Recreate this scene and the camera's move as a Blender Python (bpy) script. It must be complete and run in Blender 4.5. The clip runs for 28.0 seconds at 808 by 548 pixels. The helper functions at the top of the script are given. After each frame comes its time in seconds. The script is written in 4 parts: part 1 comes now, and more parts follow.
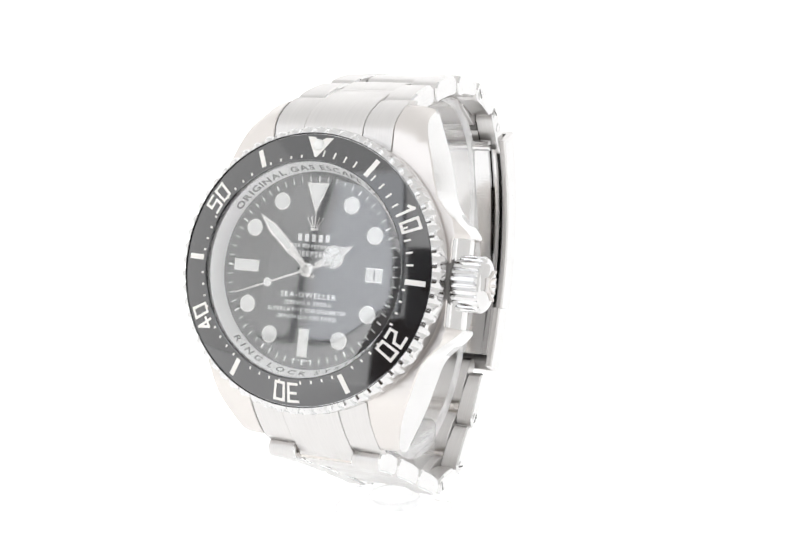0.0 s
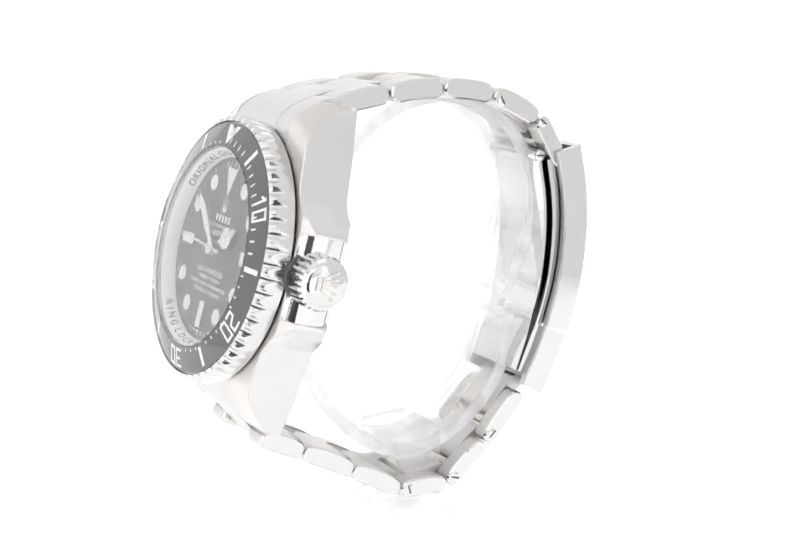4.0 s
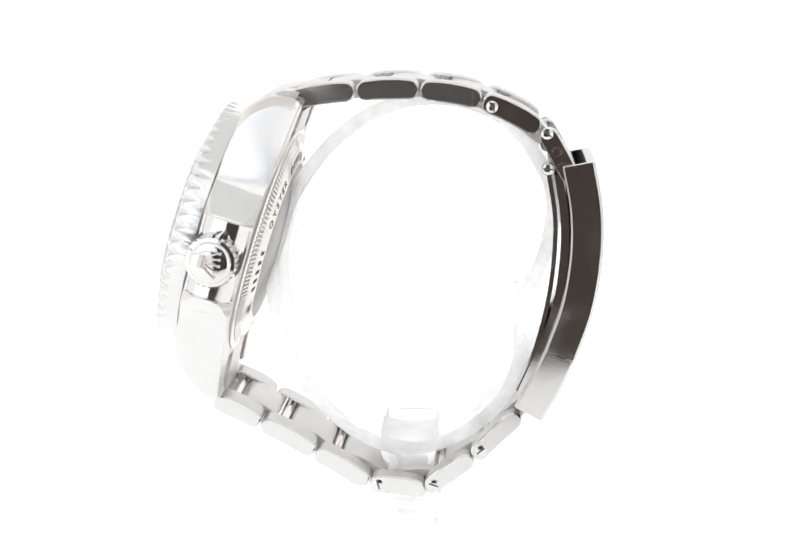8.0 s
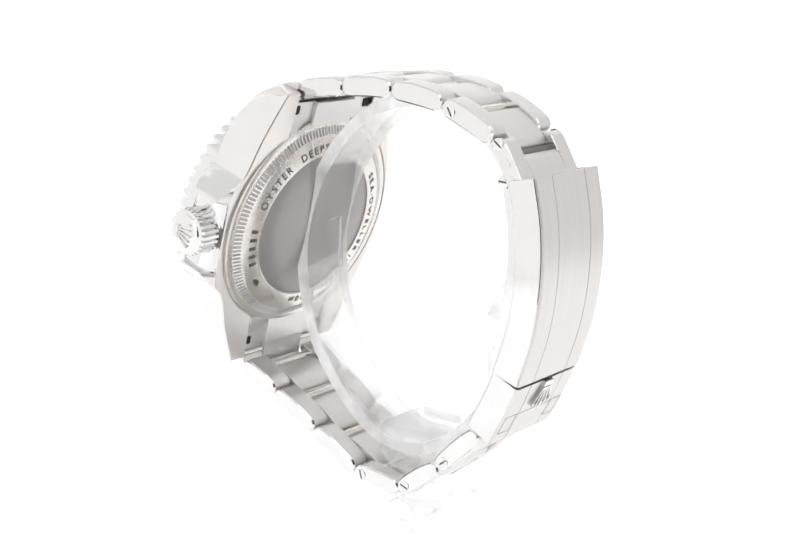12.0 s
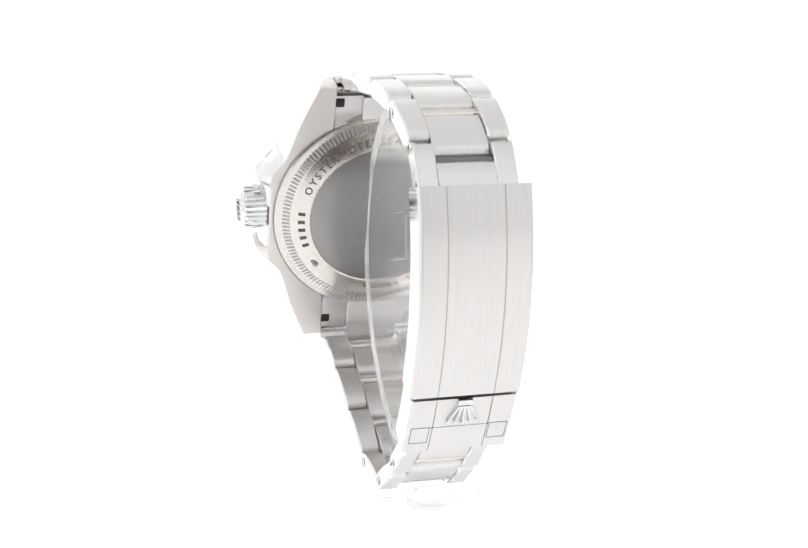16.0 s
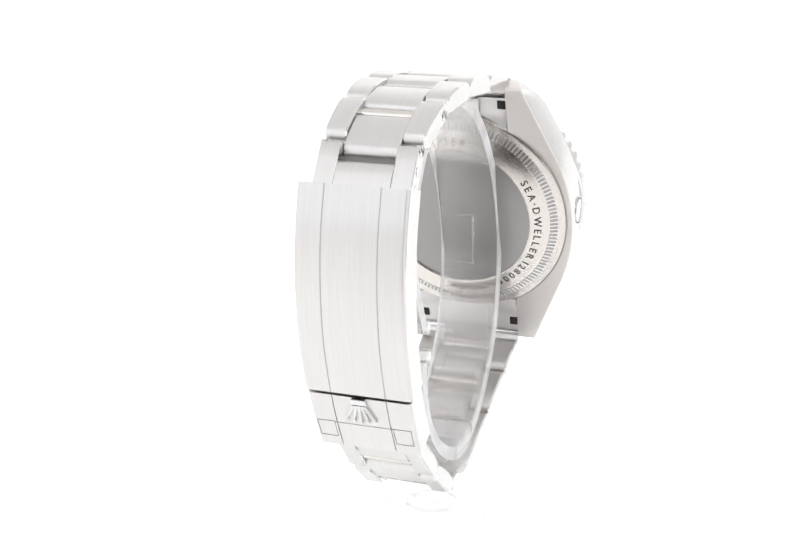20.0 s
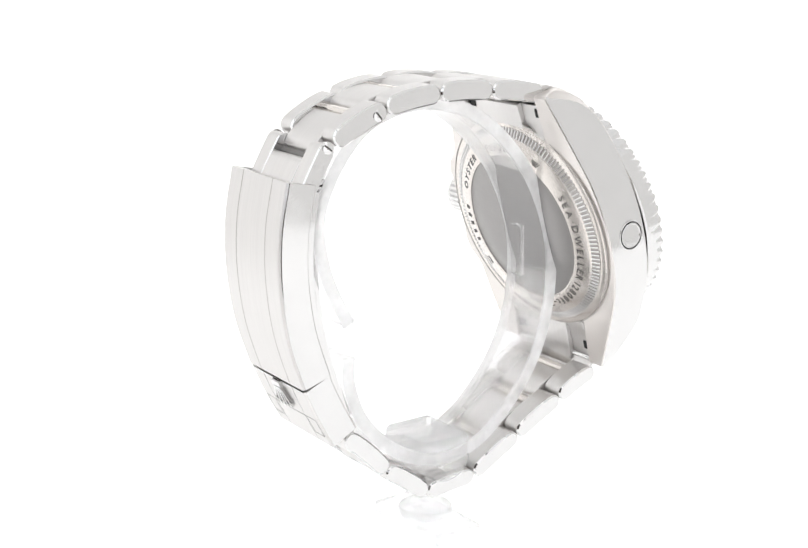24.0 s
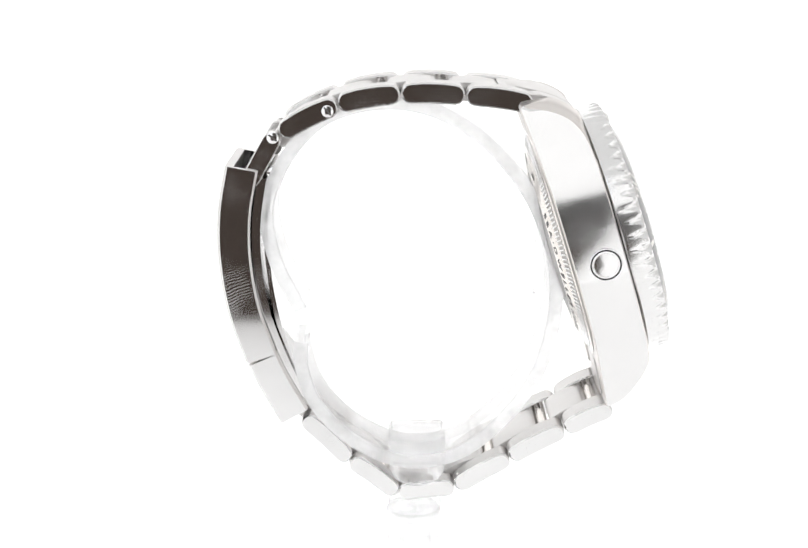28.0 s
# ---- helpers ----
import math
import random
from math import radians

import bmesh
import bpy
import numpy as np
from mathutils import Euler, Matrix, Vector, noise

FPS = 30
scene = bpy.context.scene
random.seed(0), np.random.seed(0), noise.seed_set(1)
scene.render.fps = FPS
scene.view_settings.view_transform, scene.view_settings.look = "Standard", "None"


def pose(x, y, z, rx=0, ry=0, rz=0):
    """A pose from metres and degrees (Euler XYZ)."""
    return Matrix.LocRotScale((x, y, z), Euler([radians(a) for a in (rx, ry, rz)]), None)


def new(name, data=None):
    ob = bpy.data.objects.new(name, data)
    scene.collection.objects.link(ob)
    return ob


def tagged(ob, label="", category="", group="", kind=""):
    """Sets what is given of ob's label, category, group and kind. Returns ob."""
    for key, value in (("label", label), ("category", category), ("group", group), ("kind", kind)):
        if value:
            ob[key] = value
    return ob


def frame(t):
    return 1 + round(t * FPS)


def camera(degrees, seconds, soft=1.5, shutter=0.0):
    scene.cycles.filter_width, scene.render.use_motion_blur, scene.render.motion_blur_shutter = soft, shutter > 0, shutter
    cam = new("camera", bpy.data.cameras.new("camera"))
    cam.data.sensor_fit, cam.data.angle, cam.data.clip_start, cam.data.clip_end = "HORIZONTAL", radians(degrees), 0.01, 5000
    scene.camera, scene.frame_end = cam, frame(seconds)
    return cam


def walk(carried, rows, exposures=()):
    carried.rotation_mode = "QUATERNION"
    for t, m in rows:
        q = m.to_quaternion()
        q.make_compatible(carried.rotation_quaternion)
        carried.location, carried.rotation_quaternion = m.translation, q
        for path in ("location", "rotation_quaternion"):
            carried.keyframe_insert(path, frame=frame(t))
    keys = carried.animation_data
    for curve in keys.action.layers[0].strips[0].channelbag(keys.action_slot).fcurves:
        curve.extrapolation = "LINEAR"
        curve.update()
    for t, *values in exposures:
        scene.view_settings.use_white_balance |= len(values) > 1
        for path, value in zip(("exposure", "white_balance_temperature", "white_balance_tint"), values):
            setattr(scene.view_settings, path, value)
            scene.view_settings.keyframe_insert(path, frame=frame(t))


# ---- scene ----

# Lengths below are in millimetres; K turns them into metres.
K = 0.00096

# ---- camera ----
cam = camera(32.56, 28.0, soft=1.5)
EYE = pose(0, -250 * K, 140 * K, 75.98, 0.30, 0.28)
walk(cam, [(0.0, EYE), (28.0, EYE)], exposures=[(0.0, 0.0), (28.0, 0.0)])

# ---- light: a photographic light box, open towards the camera ----
world = bpy.data.worlds.new("dim_room")
scene.world = world
world.use_nodes = True
world.node_tree.nodes["Background"].inputs[0].default_value = (0.125, 0.098, 0.085, 1)
world.node_tree.nodes["Background"].inputs[1].default_value = 0.6


# ---- materials ----
def material(name, color, rough=0.5, metal=0.0, grain=0.0, grain_scale=(400, 400, 400), bump=0.0, stain=0.0, coat=0.0, flow="", smudge=0.0):
    m = bpy.data.materials.new(name)
    m.use_nodes = True
    nt = m.node_tree
    b = nt.nodes["Principled BSDF"]
    b.inputs["Base Color"].default_value = (*color, 1)
    b.inputs["Roughness"].default_value = rough
    b.inputs["Metallic"].default_value = metal
    b.inputs["Coat Weight"].default_value = coat
    b.inputs["Coat Roughness"].default_value = 0.02
    co = nt.nodes.new("ShaderNodeTexCoord")
    if grain or bump:
        mp = nt.nodes.new("ShaderNodeMapping")
        mp.inputs["Scale"].default_value = grain_scale
        nt.links.new(co.outputs["Object"], mp.inputs["Vector"])
        nz = nt.nodes.new("ShaderNodeTexNoise")
        nz.inputs["Scale"].default_value = 1.0
        nz.inputs["Detail"].default_value = 4
        nt.links.new(mp.outputs["Vector"], nz.inputs["Vector"])
        if grain:
            mr = nt.nodes.new("ShaderNodeMapRange")
            mr.inputs["To Min"].default_value = max(0.01, rough - grain)
            mr.inputs["To Max"].default_value = rough + grain
            nt.links.new(nz.outputs["Fac"], mr.inputs["Value"])
            nt.links.new(mr.outputs["Result"], b.inputs["Roughness"])
        if bump:
            bp = nt.nodes.new("ShaderNodeBump")
            bp.inputs["Strength"].default_value = bump
            bp.inputs["Distance"].default_value = 0.00002
            nt.links.new(nz.outputs["Fac"], bp.inputs["Height"])
            nt.links.new(bp.outputs["Normal"], b.inputs["Normal"])
    if smudge:  # greasy touch marks: fine ridges inside soft patches
        wv = nt.nodes.new("ShaderNodeTexWave")
        wv.wave_type = "RINGS"
        wv.inputs["Scale"].default_value = 620
        wv.inputs["Distortion"].default_value = 9
        wv.inputs["Detail"].default_value = 1
        wv.inputs["Detail Scale"].default_value = 0.35
        pt = nt.nodes.new("ShaderNodeTexNoise")
        pt.inputs["Scale"].default_value = 110
        pt.inputs["Detail"].default_value = 2
        for n_ in (wv, pt):
            nt.links.new(co.outputs["Object"], n_.inputs["Vector"])
        rm = nt.nodes.new("ShaderNodeMapRange")
        rm.inputs["From Min"].default_value, rm.inputs["From Max"].default_value = 0.5, 0.68
        rm.inputs["To Max"].default_value = smudge
        nt.links.new(pt.outputs["Fac"], rm.inputs["Value"])
        ad = nt.nodes.new("ShaderNodeMath")
        ad.operation = "MULTIPLY_ADD"
        ad.inputs[2].default_value = rough
        nt.links.new(wv.outputs["Fac"], ad.inputs[0])
        nt.links.new(rm.outputs["Result"], ad.inputs[1])
        nt.links.new(ad.outputs[0], b.inputs["Roughness"])
    if flow:
        tg = nt.nodes.new("ShaderNodeTangent")
        tg.direction_type, tg.axis = "RADIAL", flow
        nt.links.new(tg.outputs["Tangent"], b.inputs["Tangent"])
        b.inputs["Anisotropic"].default_value = 0.75
        b.inputs["Anisotropic Rotation"].default_value = 0.25
    if stain:
        n2 = nt.nodes.new("ShaderNodeTexNoise")
        n2.inputs["Scale"].default_value = 180
        n2.inputs["Detail"].default_value = 3
        if flow:  # streaks along the strap
            m2 = nt.nodes.new("ShaderNodeMapping")
            m2.inputs["Scale"].default_value = (28, 0.6, 0.6)
            nt.links.new(co.outputs["Object"], m2.inputs["Vector"])
            nt.links.new(m2.outputs["Vector"], n2.inputs["Vector"])
        else:
            nt.links.new(co.outputs["Object"], n2.inputs["Vector"])
        mx = nt.nodes.new("ShaderNodeMix")
        mx.data_type = "RGBA"
        mx.inputs["A"].default_value = (*[c * (1 - stain) for c in color], 1)
        mx.inputs["B"].default_value = (*[min(1, c * (1 + stain)) for c in color], 1)
        nt.links.new(n2.outputs["Fac"], mx.inputs["Factor"])
        nt.links.new(mx.outputs["Result"], b.inputs["Base Color"])
    return m


def glow(name, color, strength):
    m = bpy.data.materials.new(name)
    m.use_nodes = True
    b = m.node_tree.nodes["Principled BSDF"]
    b.inputs["Base Color"].default_value = (*[0.08 * c for c in color], 1)
    b.inputs["Emission Color"].default_value = (*color, 1)
    b.inputs["Emission Strength"].default_value = strength
    return m


STEEL = (0.70, 0.695, 0.692)
polished = material("polished_steel", STEEL, 0.07, 1.0, stain=0.03, smudge=0.12)
mirror_steel = material("clean_polished_steel", STEEL, 0.08, 1.0, grain=0.03, stain=0.02)
bezel_steel = material("softened_bezel_steel", STEEL, 0.19, 1.0, grain=0.04, stain=0.02)
flank_steel = material("polished_flank_steel", STEEL, 0.13, 1.0, stain=0.03, smudge=0.10)
brushed = material("brushed_steel", (0.69, 0.675, 0.664), 0.38, 1.0, grain=0.09, grain_scale=(9000, 700, 700), bump=0.2, stain=0.07, flow="X")
soft_steel = material("soft_polished_steel", (0.68, 0.645, 0.612), 0.22, 1.0, grain=0.05)
satin = material("satin_case_steel", (0.70, 0.668, 0.644), 0.32, 1.0, grain=0.08, grain_scale=(2600, 2600, 2600), bump=0.08, stain=0.03)
titanium = material("dark_titanium", (0.31, 0.301, 0.296), 0.38, 1.0, grain=0.08, grain_scale=(900, 7000, 900), bump=0.1, stain=0.05)
ceramic = material("black_ceramic", (0.010, 0.010, 0.012), 0.08, 0.0, grain=0.02)
ceramic.node_tree.nodes["Principled BSDF"].inputs["IOR"].default_value = 2.25
dial_black = material("black_dial_lacquer", (0.026, 0.026, 0.029), 0.25, 0.0, grain=0.04, stain=0.2)
platinum = material("platinum_inlay", (0.82, 0.80, 0.77), 0.45, 0.3, grain=0.1)
lume = material("white_lume", (0.8, 0.805, 0.785), 0.6, 0.0, stain=0.03)
print_white = material("white_dial_print", (0.86, 0.86, 0.86), 0.6)
white_gold = material("white_gold_hands", (0.75, 0.74, 0.72), 0.12, 1.0, grain=0.04)
engraved = material("dark_engraving", (0.09, 0.085, 0.08), 0.6, 0.2, stain=0.1)
rehaut = material("satin_rehaut_steel", (0.96, 0.96, 0.955), 0.45, 0.05, grain=0.06, stain=0.03)
# darker copy of the steel: shade of slots and grooves put into the colour
recess_shade = material("shaded_recess_steel", (0.46, 0.44, 0.42), 0.45, 0.85, grain=0.08)
# still darker steel, painted shade for narrow gaps
gap_shade = material("shaded_gap_steel", (0.2, 0.193, 0.187), 0.5, 0.6, grain=0.08)
# flat black for gaps, standing in for the shadow inside them
shadow_gap = material("black_gap_shadow", (0.012, 0.012, 0.012), 0.7)
paper = material("glowing_white_paper", (0.86, 0.86, 0.86), 0.75, 0.0, grain=0.05, bump=0.05)
panel_glow = glow("led_diffuser", (1.0, 0.99, 0.98), 0.8)
top_glow = glow("overhead_diffuser", (1.0, 1.0, 1.0), 0.84)
left_glow = glow("bright_led_diffuser", (1.0, 0.995, 0.99), 1.1)
near_glow = glow("near_softbox_diffuser", (1.0, 1.0, 1.0), 1.0)
soft_glow = glow("softbox_diffuser", (1.0, 1.0, 1.0), 1.15)
cool_glow = glow("cool_softbox_diffuser", (0.97, 0.995, 1.04), 1.5)
# dark cloth of the unseen panels added to darken reflections
fabric = material("grey_front_fabric", (0.08, 0.078, 0.076), 0.9, grain=0.05, bump=0.2)
porthole_fabric = material("charcoal_porthole_fabric", (0.085, 0.08, 0.077), 0.9, grain=0.05, bump=0.2)
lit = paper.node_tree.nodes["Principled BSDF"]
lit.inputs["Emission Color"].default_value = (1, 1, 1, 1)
lit.inputs["Emission Strength"].default_value = 0.42  # glow added to the paper so sweep and front panels stay white
panel_frame = material("black_panel_frame", (0.03, 0.03, 0.03), 0.5, grain=0.1)


def clear(name, ior, tint, haze=0.0, gloss=0.03):
    m = bpy.data.materials.new(name)
    m.use_nodes = True
    nt = m.node_tree
    nt.nodes.remove(nt.nodes["Principled BSDF"])
    tr = nt.nodes.new("ShaderNodeBsdfTransparent")
    tr.inputs["Color"].default_value = (*tint, 1)
    gl = nt.nodes.new("ShaderNodeBsdfGlossy")
    gl.inputs["Roughness"].default_value = gloss
    lw = nt.nodes.new("ShaderNodeLayerWeight")
    lw.inputs["Blend"].default_value = 0.5
    pw = nt.nodes.new("ShaderNodeMath")
    pw.operation = "POWER"
    pw.inputs[1].default_value = 5.0
    nt.links.new(lw.outputs["Facing"], pw.inputs[0])
    fr = nt.nodes.new("ShaderNodeMath")
    fr.operation = "MULTIPLY_ADD"
    low = ((ior - 1) / (ior + 1)) ** 2
    fr.inputs[1].default_value, fr.inputs[2].default_value = 0.5 - low, low
    nt.links.new(pw.outputs[0], fr.inputs[0])
    mx = nt.nodes.new("ShaderNodeMixShader")
    nt.links.new(fr.outputs[0], mx.inputs["Fac"])
    nt.links.new(tr.outputs["BSDF"], mx.inputs[1])
    nt.links.new(gl.outputs["BSDF"], mx.inputs[2])
    out = mx
    if haze:  # white scatter mixed in for the acrylic's milky brightness
        df = nt.nodes.new("ShaderNodeBsdfTranslucent")
        df.inputs["Color"].default_value = (0.97, 0.97, 0.97, 1)
        d2 = nt.nodes.new("ShaderNodeBsdfDiffuse")
        d2.inputs["Color"].default_value = (0.97, 0.97, 0.97, 1)
        both = nt.nodes.new("ShaderNodeMixShader")
        nt.links.new(df.outputs["BSDF"], both.inputs[1])
        nt.links.new(d2.outputs["BSDF"], both.inputs[2])
        out = nt.nodes.new("ShaderNodeMixShader")
        out.inputs["Fac"].default_value = haze
        nt.links.new(mx.outputs["Shader"], out.inputs[1])
        nt.links.new(both.outputs["Shader"], out.inputs[2])
    nt.links.new(out.outputs["Shader"], nt.nodes["Material Output"].inputs["Surface"])
    return m


def cast(name, share, haze):
    """Cast acrylic: a share of true refraction over plain transparency, with a little surface scatter."""
    m = bpy.data.materials.new(name)
    m.use_nodes = True
    nt = m.node_tree
    nt.nodes.remove(nt.nodes["Principled BSDF"])
    gl = nt.nodes.new("ShaderNodeBsdfGlass")
    gl.inputs["IOR"].default_value = 1.49
    gl.inputs["Roughness"].default_value = 0.03
    tr = nt.nodes.new("ShaderNodeBsdfTransparent")
    df = nt.nodes.new("ShaderNodeBsdfTranslucent")
    d2 = nt.nodes.new("ShaderNodeBsdfDiffuse")
    for n_ in (df, d2):
        n_.inputs["Color"].default_value = (0.97, 0.97, 0.97, 1)
    nz = nt.nodes.new("ShaderNodeTexNoise")  # the white scatter that brightens the acrylic comes in patches
    nz.inputs["Scale"].default_value = 90
    nz.inputs["Detail"].default_value = 5
    co = nt.nodes.new("ShaderNodeTexCoord")
    nt.links.new(co.outputs["Object"], nz.inputs["Vector"])
    mr = nt.nodes.new("ShaderNodeMapRange")
    mr.inputs["From Min"].default_value, mr.inputs["From Max"].default_value = 0.3, 0.7
    mr.inputs["To Min"].default_value, mr.inputs["To Max"].default_value = haze * 0.5, haze * 1.5
    nt.links.new(nz.outputs["Fac"], mr.inputs["Value"])
    def mix(fac, a, b):
        mx = nt.nodes.new("ShaderNodeMixShader")
        if isinstance(fac, float):
            mx.inputs["Fac"].default_value = fac
        else:
            nt.links.new(fac, mx.inputs["Fac"])
        nt.links.new(a, mx.inputs[1])
        nt.links.new(b, mx.inputs[2])
        return mx.outputs["Shader"]
    scatter = mix(0.5, df.outputs["BSDF"], d2.outputs["BSDF"])
    body = mix(share, tr.outputs["BSDF"], gl.outputs["BSDF"])
    nt.links.new(mix(mr.outputs["Result"], body, scatter), nt.nodes["Material Output"].inputs["Surface"])
    return m


block_cast = cast("cast_acrylic_block", 0.5, 0.12)
foot_cast = cast("cast_acrylic_foot", 0.5, 0.16)
band_cast = cast("cast_acrylic_band", 0.35, 0.06)
rim_cast = cast("cast_acrylic_rim", 0.22, 0.62)
sapphire = clear("sapphire_crystal", 2.3, (1, 1, 1), gloss=0.07)
acrylic = clear("clear_acrylic", 1.49, (0.99, 0.995, 0.995), 0.09)


# ---- mesh helpers ----
def part(name, bm, mats, parent=None, label="", smooth=35.0, m=None):
    """One mesh object from a bmesh in millimetres; mats: a material or a list of them."""
    if m is not None:
        bm.transform(m)
    bmesh.ops.scale(bm, vec=(K, K, K), verts=bm.verts)
    bmesh.ops.recalc_face_normals(bm, faces=bm.faces)
    me = bpy.data.meshes.new(name)
    bm.to_mesh(me)
    bm.free()
    for one in (mats if isinstance(mats, (list, tuple)) else [mats]):
        me.materials.append(one)
    if smooth:
        me.shade_smooth()
        me.set_sharp_from_angle(angle=radians(smooth))
    ob = new(name, me)
    if parent:
        ob.parent = parent
    if label:
        ob["label"] = label
    return ob


def shared(name, me, parent, m=None):
    ob = new(name, me)
    ob.parent = parent
    if m is not None:
        ob.matrix_local = m
    return ob


def solid(bm, rings, closed=False, mat=0, mats=None):
    """Loft rings of equal point counts into a skin, with caps unless closed."""
    rows = [[bm.verts.new(p) for p in r] for r in rings]
    n = len(rows[0])
    pairs = list(zip(rows, rows[1:])) + ([(rows[-1], rows[0])] if closed else [])
    for a, b in pairs:
        for i in range(n):
            f = bm.faces.new((a[i], a[(i + 1) % n], b[(i + 1) % n], b[i]))
            f.material_index = mats[i] if mats else mat
    if not closed:
        for r in (rows[0][::-1], rows[-1]):
            f = bm.faces.new(r)
            f.material_index = mat
    return rows


def lathe(bm, profile, seg=128, mat=0, close=False, shape=None):
    """Turn (radius, height) points round the z axis. shape(i, a, r, h) may alter a point."""
    rows = []
    for i, (r, h) in enumerate(profile):
        row = []
        for k in range(seg):
            a = 2 * math.pi * k / seg
            rr, hh = shape(i, a, r, h) if shape else (r, h)
            row.append(bm.verts.new((rr * math.cos(a), rr * math.sin(a), hh)))
        rows.append(row)
    pairs = list(zip(rows, rows[1:])) + ([(rows[-1], rows[0])] if close else [])
    for a, b in pairs:
        for k in range(seg):
            f = bm.faces.new((a[k], a[(k + 1) % seg], b[(k + 1) % seg], b[k]))
            f.material_index = mat
    if not close:
        bm.faces.new(rows[0][::-1]).material_index = mat
        bm.faces.new(rows[-1]).material_index = mat
    return rows


def prism(bm, pts, z0, z1, mat=0, bevel=0.0):
    """A flat outline (x, y) raised from z0 to z1, its top edge drawn in by bevel."""
    cx = sum(p[0] for p in pts) / len(pts)
    cy = sum(p[1] for p in pts) / len(pts)
    rings = [[(x, y, z0) for x, y in pts]]
    if bevel:
        rings.append([(x, y, z1 - bevel) for x, y in pts])
        top = []
        for x, y in pts:
            d = math.hypot(x - cx, y - cy) or 1
            k = max(0.0, (d - bevel) / d)
            top.append((cx + (x - cx) * k, cy + (y - cy) * k, z1))
        rings.append(top)
    else:
        rings.append([(x, y, z1) for x, y in pts])
    solid(bm, rings, mat=mat)


def rect(cx, cy, w, h, turn=0.0):
    c, s = math.cos(turn), math.sin(turn)
    return [(cx + c * x - s * y, cy + s * x + c * y) for x, y in ((-w / 2, -h / 2), (w / 2, -h / 2), (w / 2, h / 2), (-w / 2, h / 2))]


def disc_pts(cx, cy, r, n=24):
    return [(cx + r * math.cos(2 * math.pi * k / n), cy + r * math.sin(2 * math.pi * k / n)) for k in range(n)]


def box(bm, x0, x1, y0, y1, z0, z1, ch=0.0, mat=0):
    c = ch
    ring = lambda z, e: [(x0 + e, y0, z), (x1 - e, y0, z), (x1, y0 + e, z), (x1, y1 - e, z), (x1 - e, y1, z), (x0 + e, y1, z), (x0, y1 - e, z), (x0, y0 + e, z)]
    if c:
        inner = lambda z: [(x + (c if x < (x0 + x1) / 2 else -c) * 0.7, y + (c if y < (y0 + y1) / 2 else -c) * 0.7, z) for x, y, _ in ring(z, c)]
        solid(bm, [inner(z0), ring(z0 + c, c), ring(z1 - c, c), inner(z1)], mat=mat)
    else:
        solid(bm, [[(x0, y0, z), (x1, y0, z), (x1, y1, z), (x0, y1, z)] for z in (z0, z1)], mat=mat)


# ---- writing ----
GLYPHS = {}


def glyph(ch):
    """Triangles and width of one letter of the built-in font at size 1."""
    if ch not in GLYPHS:
        cu = bpy.data.curves.new("letter", "FONT")
        cu.body, cu.size, cu.resolution_u, cu.offset = ch, 1.0, 3, 0.018
        ob = bpy.data.objects.new("letter", cu)
        me = ob.to_mesh()
        vs = [tuple(v.co) for v in me.vertices]
        fs = [tuple(p.vertices) for p in me.polygons]
        ob.to_mesh_clear()
        bpy.data.objects.remove(ob)
        bpy.data.curves.remove(cu)
        x0 = min((v[0] for v in vs), default=0)
        x1 = max((v[0] for v in vs), default=0.25)
        GLYPHS[ch] = ([(v[0] - x0, v[1]) for v in vs], fs, x1 - x0)
    return GLYPHS[ch]


def letters(bm, text, size, place, gap=0.12, wide=1.0, span=0.0):
    """Lay text along place(s, y) -> (x, y, z), centred on s = 0. '#' is a plain bar of a letter's size."""
    if span:
        bare = sum(0.38 if c == " " else 0.34 if c == "#" else glyph(c)[2] for c in text)
        gap = (span / (size * wide) - bare) / (len(text.replace(" ", "")) - 1)
    items = []
    pen = 0.0
    for ch in text:
        if ch == " ":
            pen += 0.38
            continue
        if ch == "#":
            vs, fs, w = [(0, 0), (0.34, 0), (0.34, 0.68), (0, 0.68)], [(0, 1, 2, 3)], 0.34
        else:
            vs, fs, w = glyph(ch)
        items.append((pen, vs, fs))
        pen += w + gap
    pen -= gap
    for x, vs, fs in items:
        made = [bm.verts.new(place((x + v[0] - pen / 2) * size * wide, v[1] * size)) for v in vs]
        for f in fs:
            bm.faces.new([made[i] for i in f])


def round_text(r, h, mid, out=True, slope=0.0):
    """Letters round a circle of radius r in the plane z = h, centred at the clock angle mid (degrees)."""
    def place(s, y):
        if out:
            a = radians(90 - mid) - s / r
            rr = r + y
        else:
            a = radians(90 - mid) + s / r
            rr = r - y
        return (rr * math.cos(a), rr * math.sin(a), h + slope * (rr - r))
    return place


def clock(r, deg):
    a = radians(90 - deg)
    return r * math.cos(a), r * math.sin(a)


